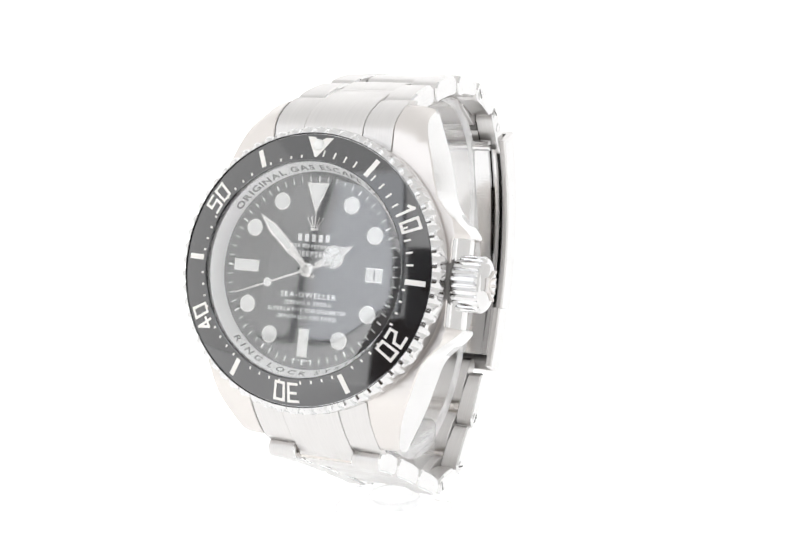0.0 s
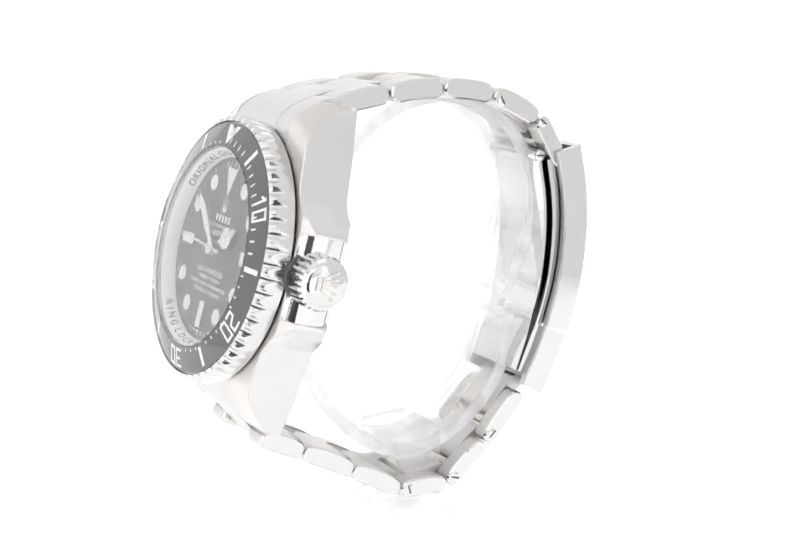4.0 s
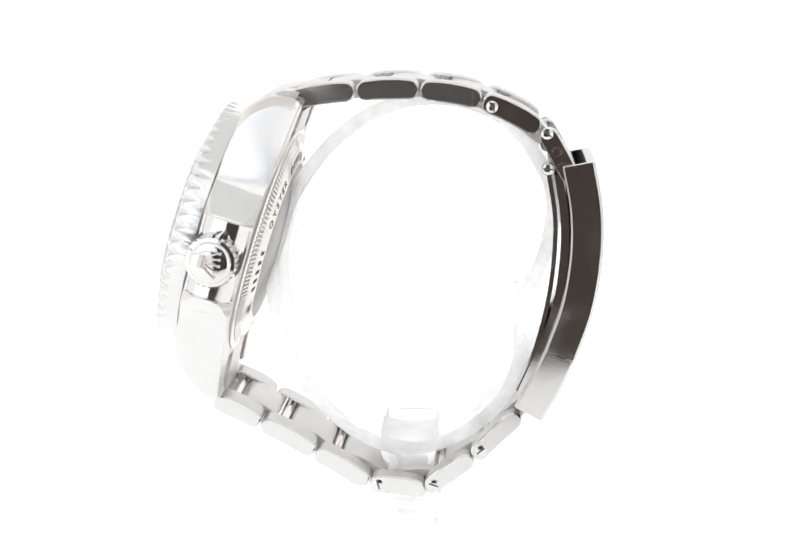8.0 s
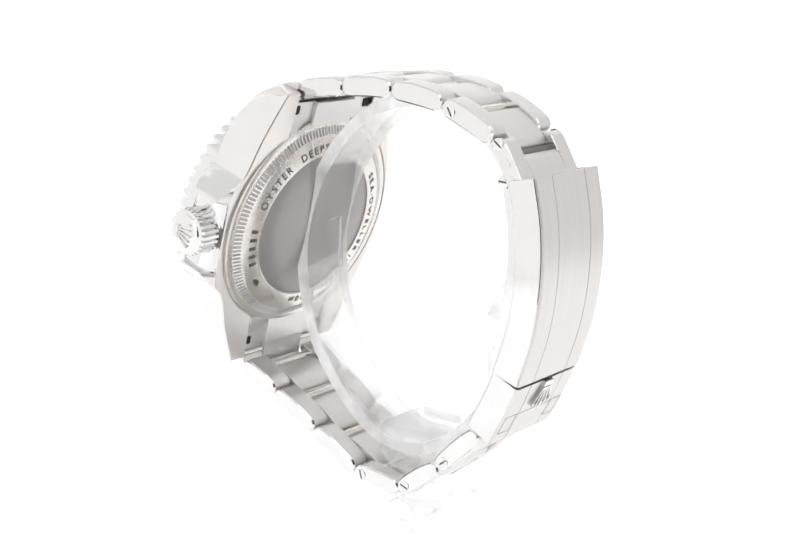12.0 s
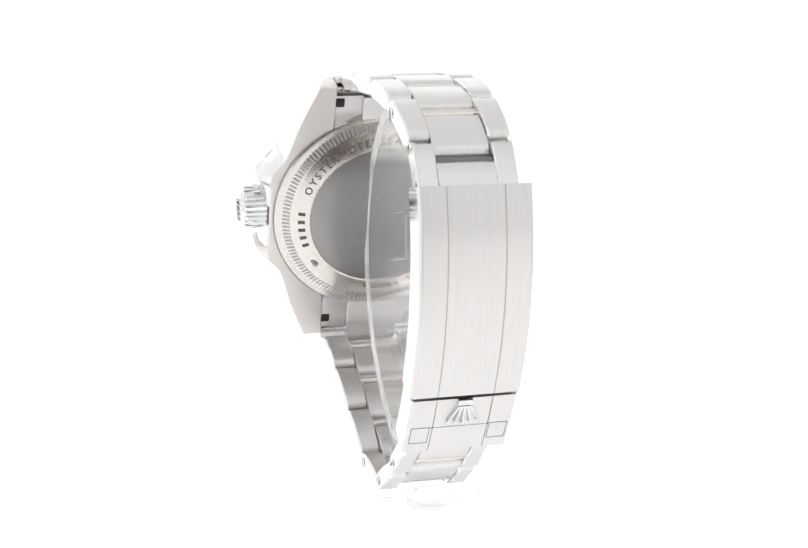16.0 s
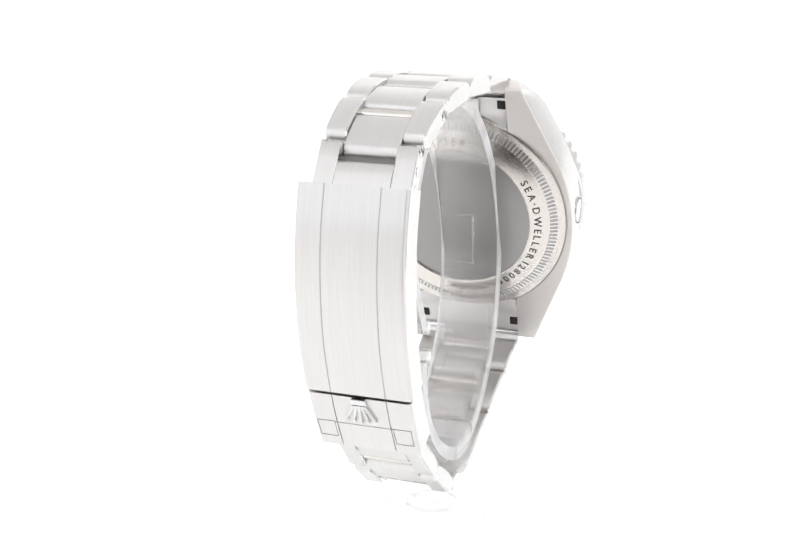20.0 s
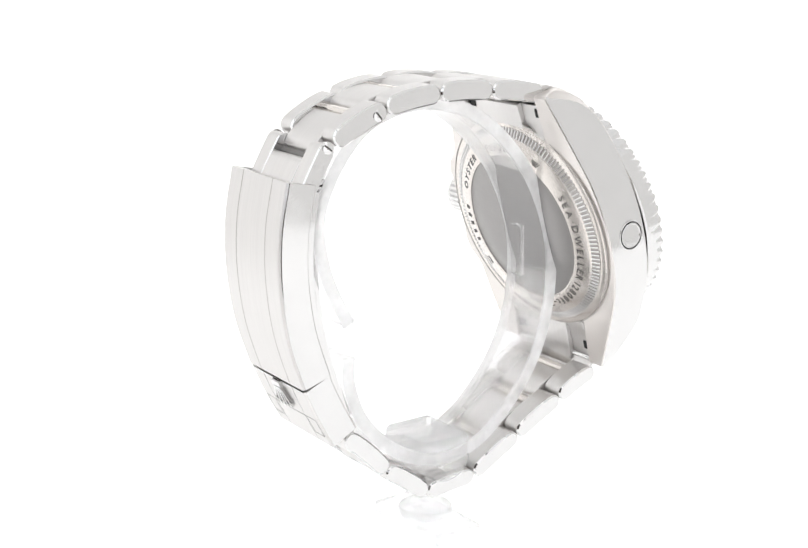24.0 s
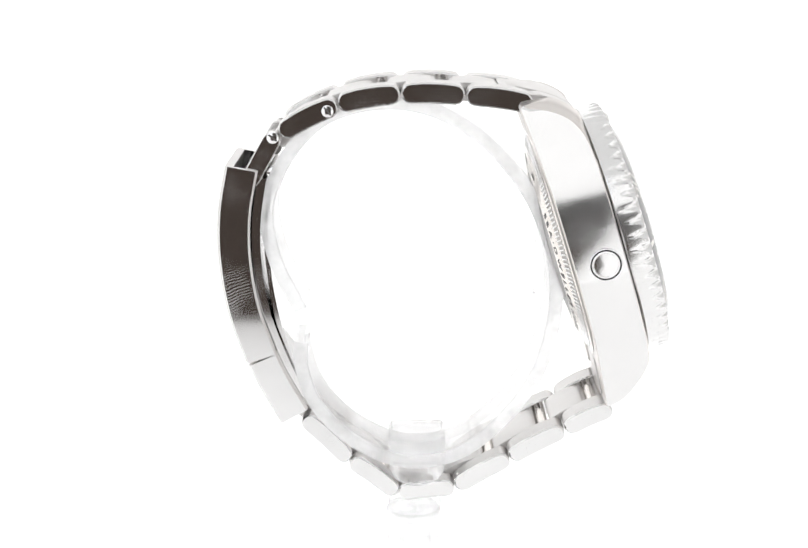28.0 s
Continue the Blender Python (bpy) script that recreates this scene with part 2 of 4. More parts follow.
# ---- the light box ----
def light_box():
    # floor and back wall in one seamless sweep
    bm = bmesh.new()
    prof = [(-232, 0), (150, 0)] + [(150 + 200 * math.sin(a), 200 - 200 * math.cos(a)) for a in [radians(d) for d in range(6, 91, 6)]] + [(350, 420)]
    back = [(y + (3 if i > 16 else 0), z - 3) if i < 2 else (y + 3 * math.sin(radians(min(90, (i - 1) * 6))), z - 3 * math.cos(radians(min(90, (i - 1) * 6)))) for i, (y, z) in enumerate(prof)]
    ring = prof + back[::-1]
    solid(bm, [[(x, y, z) for y, z in ring] for x in (-336, 336)])
    tagged(part("backdrop", bm, paper, smooth=30), "white seamless paper sweep with added glow, under and behind the watch", "backdrop", kind="structure")
    for name, box6, lab in (("light_panel", (-345, -336.5, -231, 349, 0.5, 423), "tall glowing white diffuser panel of a light box"),
                            ("light_panel", (336.5, 345, -231, 349, 0.5, 423), "tall glowing white diffuser panel of a light box"),
                            ("light_panel", (-345, 345, -231, 349, 424, 434), "glowing white diffuser panel over the watch")):
        thing = new(name)
        tagged(thing, lab, "light panel", group="light box panels")
        bm = bmesh.new()
        box(bm, *box6, ch=1.5)
        part("diffuser", bm, top_glow if box6[4] > 400 else left_glow if box6[0] < 0 else panel_glow, thing)
        bm = bmesh.new()
        x0, x1, y0, y1, z0, z1 = box6
        if x1 - x0 < 20:
            o = -6 if x0 < 0 else 6
            box(bm, min(x0, x0 + 2 * o), max(x1, x1 + 2 * o) if o > 0 else x0 + 0.0, y0 - 4, y1 + 4, z0 - 4, z1 + 4, ch=1) if o < 0 else box(bm, x1, x1 + 12, y0 - 4, y1 + 4, z0 - 4, z1 + 4, ch=1)
        else:
            box(bm, x0 - 4, x1 + 4, y0 - 4, y1 + 4, z1, z1 + 12, ch=1)
        part("housing", bm, panel_frame, thing)
    # front: a low slot over the floor stays open; dark panels, one with a porthole, are added round the lens to darken
    # reflections
    bm = bmesh.new()
    hole = [(12 * math.cos(a), 140 + 12 * math.sin(a)) for a in [2 * math.pi * (k + 0.5) / 32 for k in range(32)]]
    def rim(x, z):
        dx, dz = x, z - 140
        k = min((60 if dx > 0 else 38) / abs(dx) if dx else 9e9, (56 if dz > 0 else 54) / abs(dz) if dz else 9e9)
        return dx * k, 140 + dz * k
    edge = [rim(x, z) for x, z in hole]
    solid(bm, [[(x, y, z) for x, z in pts] for pts, y in ((hole, -238), (edge, -238), (edge, -235), (hole, -235))], closed=True)
    tagged(part("wall_front", bm, porthole_fabric), "unseen charcoal front with a lens porthole, added for dark reflections", "wall", kind="structure")
    bm = bmesh.new()
    box(bm, -37.5, 59.5, -231.0, -229.0, 158, 196)
    tagged(part("dark_reflection_flap", bm, fabric), "unseen dark flap over the lens, added for dark reflections", "wall", kind="structure")
    for x0, x1, z0, z1 in ((-345, -85, 0, 100), (57, 345, 0, 86), (-345, -38, 100, 196), (60, 345, 86, 196), (-345, 345, 196, 424)):
        bm = bmesh.new()
        box(bm, x0, x1, -234.5, -231.5, z0, z1)
        tagged(part("wall_front_panel", bm, paper), "white front panel of the light box, with added glow", "wall", kind="structure")
    for x0, x1, mat in ((-325, -256, soft_glow), (-226, -48, cool_glow), (75, 200, near_glow)):
        thing = new("softbox")
        tagged(thing, "tall glowing softbox beside the camera opening", "softbox", group="front softboxes")
        bm = bmesh.new()
        box(bm, x0, x1, -226, -222, 108, 390, ch=1)
        part("diffuser", bm, mat, thing)
        bm = bmesh.new()
        box(bm, x0 - 4, x1 + 4, -231, -226, 104, 394, ch=1)
        part("housing", bm, panel_frame, thing)


light_box()

# ---- the watch ----
LEAN = Matrix.Translation((0, 0, 100 * K)) @ Matrix.Rotation(radians(-1.0), 4, "Y") @ Matrix.Translation((0, 0, -100 * K))
watch = new("wristwatch")
tagged(watch, "steel diver's wristwatch, black dial, bracelet closed round a clear stand", "wristwatch")
X0 = -1.5
TILT = radians(17.0)
SHIFT = Matrix.Translation((X0, 0, 0))
DIAL = Matrix(((1, 0, 0, X0 + 0.4), (0, math.sin(TILT), -math.cos(TILT), -37.3), (0, math.cos(TILT), math.sin(TILT), 86.6), (0, 0, 0, 1)))


def outer_x(u):
    """Half width of the middle case at the height u along the dial's 12-6 line."""
    a = abs(u)
    return 23.1 - 0.0148 * a * a if a < 15 else 19.77 - 0.42 * (a - 15)


def ease(pts, a):
    """Straight pieces through a short table of (a, value)."""
    if a <= pts[0][0]:
        return pts[0][1]
    for (a0, x0), (a1, x1) in zip(pts, pts[1:]):
        if a <= a1:
            return x0 + (x1 - x0) * (a - a0) / (a1 - a0)
    return pts[-1][1]


def guard_x(u):
    a = abs(u)
    return ease([(6.3, 22.7), (6.6, 22.72), (6.9, 22.8), (7.2, 24.9), (7.6, 24.9), (8.4, 24.2), (9.2, 23.4), (10, 22.45), (11, 21.35), (12, 20.45), (13.2, 19.75), (14.5, 19.3), (16, 18.85), (18, 18.3), (20, 17.65), (22, 16.9), (25, 15.65), (28.6, 14.1)], a)


def top_n(u):
    a = max(0.0, (u - 23.5) / 7.0) ** 1.7 if u > 0 else max(0.0, (-u - 19.5) / 9.2) ** 1.5
    return -1.3 - 8.0 * a


def edge_n(u):
    """Height of the sharp edge between the satin top and the polished flank."""
    return min(top_n(u) - 0.05, ease([(17, -1.38), (19.5, -1.55), (21.5, -1.95), (23, -2.55), (24.2, -3.3), (25.3, -4.4), (26.2, -5.7), (27, -7.2), (27.7, -8.9), (28.3, -10.3)], abs(u)))


def back_n(u):
    a = max(0.0, (abs(u) - 12) / 16)
    return -10.2 - 1.0 * a ** 1.3


FLANKS = [1, 1, 0, 0, 0, 0, 1, 1, 0, 0, 0]
BULGE = 0.07
FLANK_IN = 0.26


def section(u, xl, xr, ch=0.2, lift=0.0, nose=0.0, heel=0.0, roll=False, left=0.0, right=0.0):
    t, b = top_n(u) + lift, back_n(u)
    te = min(t, edge_n(u)) if roll else t
    e = min(0.3, ch)
    rim = min(xr, outer_x(u) + 0.75) if nose or xr > outer_x(u) + 0.75 else xr
    hi, lo = te - ch - nose, min(b + e + heel, te - ch - nose - 0.1)
    m = (t + b) / 2
    il, ir = (FLANK_IN if left else 0.0), (FLANK_IN if right else 0.0)
    return [(xl, u, b + e), (xl + il / 2 - left, u, m), (xl + il, u, t - ch), (xl + il + ch * 0.8, u, t), (xl + (rim - xl) * 0.6, u, t - (t - te) * 0.3), (rim - ir - ch * 0.8, u, te),
            (xr - ir, u, hi), (xr - ir / 2 + right, u, (hi + lo) / 2), (xr, u, lo), (rim - e, u, b), (xl + e, u, b)]


def paint_sides(bm, mat, limit=0.75):
    for f in bm.faces:
        f.normal_update()
        if abs(f.normal.x) > limit:
            f.material_index = mat


def case():
    body = bmesh.new()
    us = [-17, -16, -14.5, -13.2, -12, -11, -10, -9.2, -8.6, -8.2, -7.8, -7.5, -7.2, -6.9, -6.6, -6.3, -4, -2, 0]
    us = us + [-u for u in us[-2::-1]]
    nose = lambda u: ease([(7.2, 2.0), (7.5, 1.6), (7.8, 1.3), (8.6, 0.8), (9.6, 0.4), (11, 0.0)], abs(u)) if abs(u) > 7.1 else 0.0
    heel = lambda u: ease([(7.2, 2.2), (7.5, 1.6), (7.8, 1.2), (8.5, 0.8), (9.5, 0.35), (11, 0.05), (13, 0.01)], abs(u)) if abs(u) > 7.1 else 0.0
    solid(body, [section(u, -outer_x(u), guard_x(u), nose=nose(u), heel=heel(u), left=BULGE, right=BULGE if abs(u) > 12 else 0.0) for u in us], mats=FLANKS)
    seat = bmesh.new()
    ring = [(21.9 + 2.3 * math.sin(a), -5.7 - 4.2 * math.cos(a)) for a in [math.pi * k / 16 for k in range(17)]]
    solid(seat, [[(x, u, n) for x, n in ring] for u in (-7.3, 0, 7.3)])
    part("crown_seat", seat, mirror_steel, watch, m=DIAL, smooth=30)
    for sx in (-1, 1):
        for su in (-1, 1):
            st = [17, 18.5, 20, 21.5, 22.5, 23.5, 24.5, 25.5, 26.3, 27, 27.6, 28.2, 28.6] if su > 0 else [17, 18.5, 20, 21.5, 22.5, 23.5, 24.5, 25.3, 26, 26.6, 27.1, 27.5, 27.8]
            rings = []
            for u in st:
                r = section(u * su, 10.8, outer_x(u) if sx < 0 else guard_x(u), roll=True, right=BULGE)
                if u == st[-1]:
                    mid = sum(p[2] for p in r) / 11
                    r = [(p[0], p[1], mid + (p[2] - mid) * 0.75) for p in r]
                rings.append([(sx * p[0], p[1], p[2]) for p in r])
            lug = bmesh.new()
            solid(lug, rings, mats=[0, 0, 0, 0, 0, 0, 1, 1, 0, 0, 0])
            part("lug", lug, [satin, flank_steel], watch, m=DIAL, smooth=28)
    part("middle_case", body, [satin, flank_steel], watch, "steel case with satin faces and polished flanks", m=DIAL, smooth=28)
    # crown with its coin edge
    crown = bmesh.new()
    seg = 26 * 8
    def teeth(i, a, r, h):
        if i in (2, 3):
            k = (a * 26 / (2 * math.pi)) % 1
            return r - 0.4 * max(0.0, math.cos(2 * math.pi * k)), h
        return r, h
    lathe(crown, [(3.2, 21.0), (3.4, 22.6), (4.5, 23.0), (4.5, 26.9), (4.2, 27.4), (3.6, 27.55), (3.4, 27.8), (3.0, 28.0), (1.5, 28.15)], seg, shape=teeth)
    turn = Matrix.Translation((0, 0.2, -5.2)) @ Matrix.Rotation(radians(90), 4, "Y")
    crown_ob = part("winding_crown", crown, mirror_steel, watch, "knurled polished steel winding crown", m=DIAL @ turn, smooth=25)
    # dark collar added for the shade behind the crown
    gap = bmesh.new()
    lathe(gap, [(4.2, 21.4), (4.8, 21.4), (4.8, 23.05), (4.2, 23.05)], 64, close=True)
    part("shade_ring", gap, gap_shade, crown_ob, m=DIAL @ turn)
    logo = bmesh.new()
    fan(logo, 0, 0, 2.5, 28.0, 28.45)
    part("emblem", logo, satin, crown_ob, m=DIAL @ turn @ Matrix.Rotation(radians(-90), 4, "Z"), smooth=20)
    # helium valve on the other flank
    valve = bmesh.new()
    lathe(valve, [(2.85, 22.0), (2.85, 23.1), (2.75, 23.16), (2.65, 23.1), (2.62, 22.7), (2.4, 22.7), (2.38, 23.1), (2.3, 23.16), (2.1, 23.16), (2.0, 23.08), (0.2, 23.12)], 48)
    seat_m = DIAL @ Matrix.Translation((0, 0.2, -4.9)) @ Matrix.Rotation(radians(-90), 4, "Y")
    vo = part("helium_valve", valve, mirror_steel, watch, m=seat_m)
    # black ring painted as the shadow in the valve's groove
    gap = bmesh.new()
    lathe(gap, [(2.4, 22.8), (2.64, 22.8), (2.64, 23.08), (2.4, 23.08)], 48, close=True)
    part("groove", gap, shadow_gap, vo, m=seat_m)


def fan(bm, cx, cy, s, z0, z1):
    """A plain fan-shaped emblem."""
    prism(bm, [(cx - 0.42 * s, cy - 0.75 * s), (cx + 0.42 * s, cy - 0.75 * s), (cx + 0.5 * s, cy - 0.45 * s), (cx - 0.5 * s, cy - 0.45 * s)], z0, z1, bevel=0.02)
    for k in range(-2, 3):
        a = radians(90 - 20 * k)
        bx, by = cx + 0.16 * s * k, cy - 0.4 * s
        tx, ty = cx + 0.44 * s * k, cy + (0.62 - 0.07 * abs(k)) * s
        w = 0.09 * s
        prism(bm, [(bx - w, by), (bx + w, by), (tx + 0.4 * w, ty), (tx - 0.4 * w, ty)], z0, z1)
        prism(bm, disc_pts(tx, ty + 0.08 * s, 0.10 * s, 10), z0, z1)


def bezel():
    SEAT = DIAL @ Matrix.Translation((-0.3, 0, 0))
    bm = bmesh.new()
    N = 60
    def cut(i, a, r, h):
        k = abs(((a * N / (2 * math.pi)) % 1) * 2 - 1)
        groove = 0.5 + 0.5 * math.cos(math.pi * min(1.0, k * 1.1))
        if i == 4:
            return r - 0.1 * groove, h - 1.55 * groove
        if i == 5:
            return r - 0.4 * groove, h - 0.45 * groove
        return r, h
    lathe(bm, [(17.2, -1.1), (22.6, -1.1), (22.95, -0.85), (23.05, 0.75), (23.0, 2.6), (22.7, 3.05), (21.95, 3.28), (21.78, 2.95), (17.3, 2.95), (17.2, 2.7)], N * 10, shape=cut, close=True)
    ob = part("rotating_bezel", bm, bezel_steel, watch, "notched polished steel bezel ring", m=SEAT, smooth=24)
    # black ring added as the shadow line between bezel and case
    bm = bmesh.new()
    lathe(bm, [(17.3, -1.34), (21.0, -1.34), (21.0, -1.05), (17.3, -1.05)], 160, close=True)
    part("shade_ring", bm, shadow_gap, ob, m=SEAT)
    ins = bmesh.new()
    lathe(ins, [(17.25, 2.97), (21.7, 2.97), (21.7, 3.17), (21.55, 3.25), (17.45, 4.45), (17.25, 4.35)], 160, close=True)
    insert = part("bezel_insert", ins, ceramic, ob, "glossy black ceramic insert", m=SEAT)
    SET = SEAT @ Matrix.Rotation(radians(-2.0), 4, "Z")
    top = lambda r: 3.25 + (21.55 - r) * 1.2 / 4.1
    def flat(bm, pts):
        vs = [bm.verts.new((x, y, top(math.hypot(x, y)) + 0.03)) for x, y in pts]
        bm.faces.new(vs)
    for mnt in range(60):
        d = mnt * 6
        t = radians(-d)
        b = bmesh.new()
        if mnt == 0:
            flat(b, [(-2.3, 21.2), (-0.2, 17.9), (0.2, 17.9), (2.3, 21.2)])
            part("triangle_marker", b, platinum, insert, m=SET, smooth=0)
            b = bmesh.new()
            lathe(b, [(0.95, 3.5), (0.95, 3.75), (0.8, 4.0), (0.4, 4.1), (0.1, 4.12)], 24)
            part("lume_pip", b, lume, insert, m=SET @ Matrix.Translation((0, 19.9, 0.1)))
            continue
        if mnt in (10, 20, 30, 40, 50):
            def place(s, y, d=d):
                a = radians(90 - d) - s / 19.4
                r = 18.15 + y
                return (r * math.cos(a), r * math.sin(a), top(r) + 0.03)
            numeral(b, mnt, place)
            part("numeral", b, platinum, insert, m=SET, smooth=0)
            continue
        if mnt % 5 == 0:
            cx, cy = clock(19.55, d)
            flat(b, rect(cx, cy, 0.85, 3.1, t))
            part("bar_marker", b, platinum, insert, m=SET, smooth=0)
        elif mnt < 15:
            cx, cy = clock(18.6, d)
            flat(b, rect(cx, cy, 0.3, 1.05, t))
            part("minute_mark", b, platinum, insert, m=SEAT, smooth=0)
        else:
            cx, cy = clock(18.0, d)
            flat(b, rect(cx, cy, 0.3, 0.5, t))
            part("minute_mark", b, platinum, insert, m=SEAT, smooth=0)


def numeral(bm, value, place):
    """Outline numerals with square shoulders, as two figures of 2.3 by 2.7."""
    strokes = {"0": [(0, 0, 0, 1), (0, 1, 1, 1), (1, 1, 1, 0), (1, 0, 0, 0)],
               "1": [(0.6, 0, 0.6, 1), (0.6, 1, 0.2, 0.78)],
               "2": [(0, 1, 1, 1), (1, 1, 1, 0.55), (1, 0.55, 0, 0.35), (0, 0.35, 0, 0), (0, 0, 1, 0)],
               "3": [(0, 1, 1, 1), (1, 1, 1, 0), (1, 0, 0, 0), (0.2, 0.52, 1, 0.52)],
               "4": [(0.65, 0, 0.65, 1), (0.65, 1, 0, 0.3), (0, 0.3, 1.05, 0.3)],
               "5": [(1, 1, 0, 1), (0, 1, 0, 0.55), (0, 0.55, 1, 0.55), (1, 0.55, 1, 0), (1, 0, 0, 0)]}
    W, H, L = 1.55, 2.75, 0.22
    for j, ch in enumerate(str(value)):
        ox = -2.1 + j * 2.4
        for x0, y0, x1, y1 in strokes[ch]:
            ax, ay, bx, by = ox + x0 * W + 0.15, y0 * H + 0.1, ox + x1 * W + 0.15, y1 * H + 0.1
            d = math.hypot(bx - ax, by - ay)
            ex, ey = (bx - ax) / d * L, (by - ay) / d * L
            q = [(ax - ex + ey, ay - ey - ex), (bx + ex + ey, by + ey - ex), (bx + ex - ey, by + ey + ex), (ax - ex - ey, ay - ey + ex)]
            bm.faces.new([bm.verts.new(place(*p)) for p in q])


def dial():
    # steel ring between dial and bezel, with its engraving
    bm = bmesh.new()
    lathe(bm, [(15.9, 0.0), (17.25, 0.0), (17.25, 3.75), (17.1, 3.75), (17.0, 3.55), (15.95, 1.7)], 128, close=True)
    ring = part("inner_ring", bm, rehaut, watch, "engraved steel ring round the dial", m=DIAL)
    for text, mid, out in (("ORIGINAL GAS ESCAPE VALVE", 0, True), ("RING LOCK SYSTEM", 180, False)):
        b = bmesh.new()
        r = 16.18 if out else 16.78
        letters(b, text, 0.84, round_text(r, 1.7 + (r - 15.95) * 1.762, mid, out, slope=1.762), wide=2.35, span=32.0 if out else 26.5)
        part("engraving", b, engraved, ring, m=DIAL @ Matrix.Translation((0, 0, 0.04)), smooth=0)
    bm = bmesh.new()
    lathe(bm, [(0.3, 0.2), (15.93, 0.2), (15.93, 1.5), (0.3, 1.5)], 96)
    plate = part("dial", bm, dial_black, watch, "glossy black dial", m=DIAL)
    Z = 1.5
    for hr in range(12):
        d = hr * 30
        if hr == 3:
            continue
        t = radians(-d)
        if hr == 0:
            pts, inn = [(-2.05, 14.1), (0, 9.0), (2.05, 14.1)], [(-1.75, 13.9), (0, 9.5), (1.75, 13.9)]
        elif hr in (6, 9):
            cx, cy = clock(11.65, d)
            pts, inn = rect(cx, cy, 1.95, 4.6, t), rect(cx, cy, 1.66, 4.3, t)
        else:
            cx, cy = clock(12.45, d)
            pts, inn = disc_pts(cx, cy, 1.45, 28), disc_pts(cx, cy, 1.27, 28)
        b = bmesh.new()
        prism(b, pts, Z - 0.05, Z + 0.3, bevel=0.06)
        part("hour_marker", b, white_gold, plate, m=DIAL, smooth=20)
        b = bmesh.new()
        prism(b, inn, Z + 0.2, Z + 0.34)
        part("lume_fill", b, lume, plate, m=DIAL, smooth=0)
    b = bmesh.new()
    for mnt in range(60):
        if mnt % 5 == 0 and mnt not in (15,):
            r0, w = 14.75, 0.24
        else:
            r0, w = 14.75, 0.14
        cx, cy = clock(r0, mnt * 6)
        prism(b, rect(cx, cy, w, 0.9, radians(-mnt * 6)), Z, Z + 0.02)
    part("minute_track", b, print_white, plate, m=DIAL, smooth=0)
    # date window at 3
    b = bmesh.new()
    outer, inner = rect(11.2, 0, 2.9, 2.3), rect(11.2, 0, 2.6, 2.0)
    solid(b, [[(*p, Z) for p in outer], [(*p, Z + 0.12) for p in outer], [(*p, Z + 0.12) for p in inner], [(*p, Z) for p in inner]], closed=True)
    part("date_frame", b, white_gold, plate, m=DIAL, smooth=0)
    b = bmesh.new()
    prism(b, inner, Z - 0.02, Z + 0.015)
    part("date_disc", b, lume, plate, m=DIAL, smooth=0)
    b = bmesh.new()
    letters(b, "1", 1.9, lambda s, y: (11.2 + s, -0.66 + y, Z + 0.03))
    part("date_numeral", b, dial_black, plate, m=DIAL, smooth=0)
    line = lambda cy: (lambda s, y: (s, cy + y, Z + 0.05))
    for text, size, cy, gap, wide in (("#####", 1.75, 4.6, 0.28, 1.15), ("OYSTER PERPETUAL DATE", 0.82, 3.55, 0.14, 1.0), ("DEEPSEA", 1.15, 2.2, 0.16, 1.1),
                                      ("SEA-DWELLER", 1.2, -4.45, 0.16, 1.1), ("12800ft = 3900m", 0.98, -5.65, 0.16, 1.0),
                                      ("SUPERLATIVE CHRONOMETER", 0.88, -6.8, 0.16, 1.0), ("OFFICIALLY CERTIFIED", 0.88, -7.9, 0.16, 1.0)):
        b = bmesh.new()
        letters(b, text, size, line(cy), gap=gap, wide=wide)
        part("dial_print", b, print_white, plate, m=DIAL, smooth=0)
    b = bmesh.new()
    letters(b, "SWISS MADE", 0.5, round_text(14.7, Z + 0.03, 180, False), gap=0.25)
    part("dial_print", b, print_white, plate, m=DIAL, smooth=0)
    b = bmesh.new()
    fan(b, 0, 7.5, 1.5, Z, Z + 0.15)
    part("emblem", b, white_gold, plate, m=DIAL, smooth=0)
    # domed crystal
    bm = bmesh.new()
    lathe(bm, [(17.2, 4.1), (17.2, 4.6), (16.7, 4.95), (13, 5.35), (8, 5.7), (3, 5.88), (0.2, 5.9), (0.2, 5.6), (3, 5.58), (8, 5.4), (13, 5.05), (16.5, 4.65), (16.9, 4.4), (16.9, 4.1)], 96, close=True)
    crystal = part("crystal", bm, sapphire, watch, "clear domed sapphire crystal", m=DIAL)
    crystal.visible_shadow = False


def hand(name, bm, h, mats, label):
    ob = part(name, bm, mats, watch, label)
    ob.matrix_local = turned(0, h)
    return ob


def turned(angle, h):
    m = DIAL @ Matrix.Translation((0, 0, h)) @ Matrix.Rotation(radians(-angle), 4, "Z")
    m.translation *= K
    return m


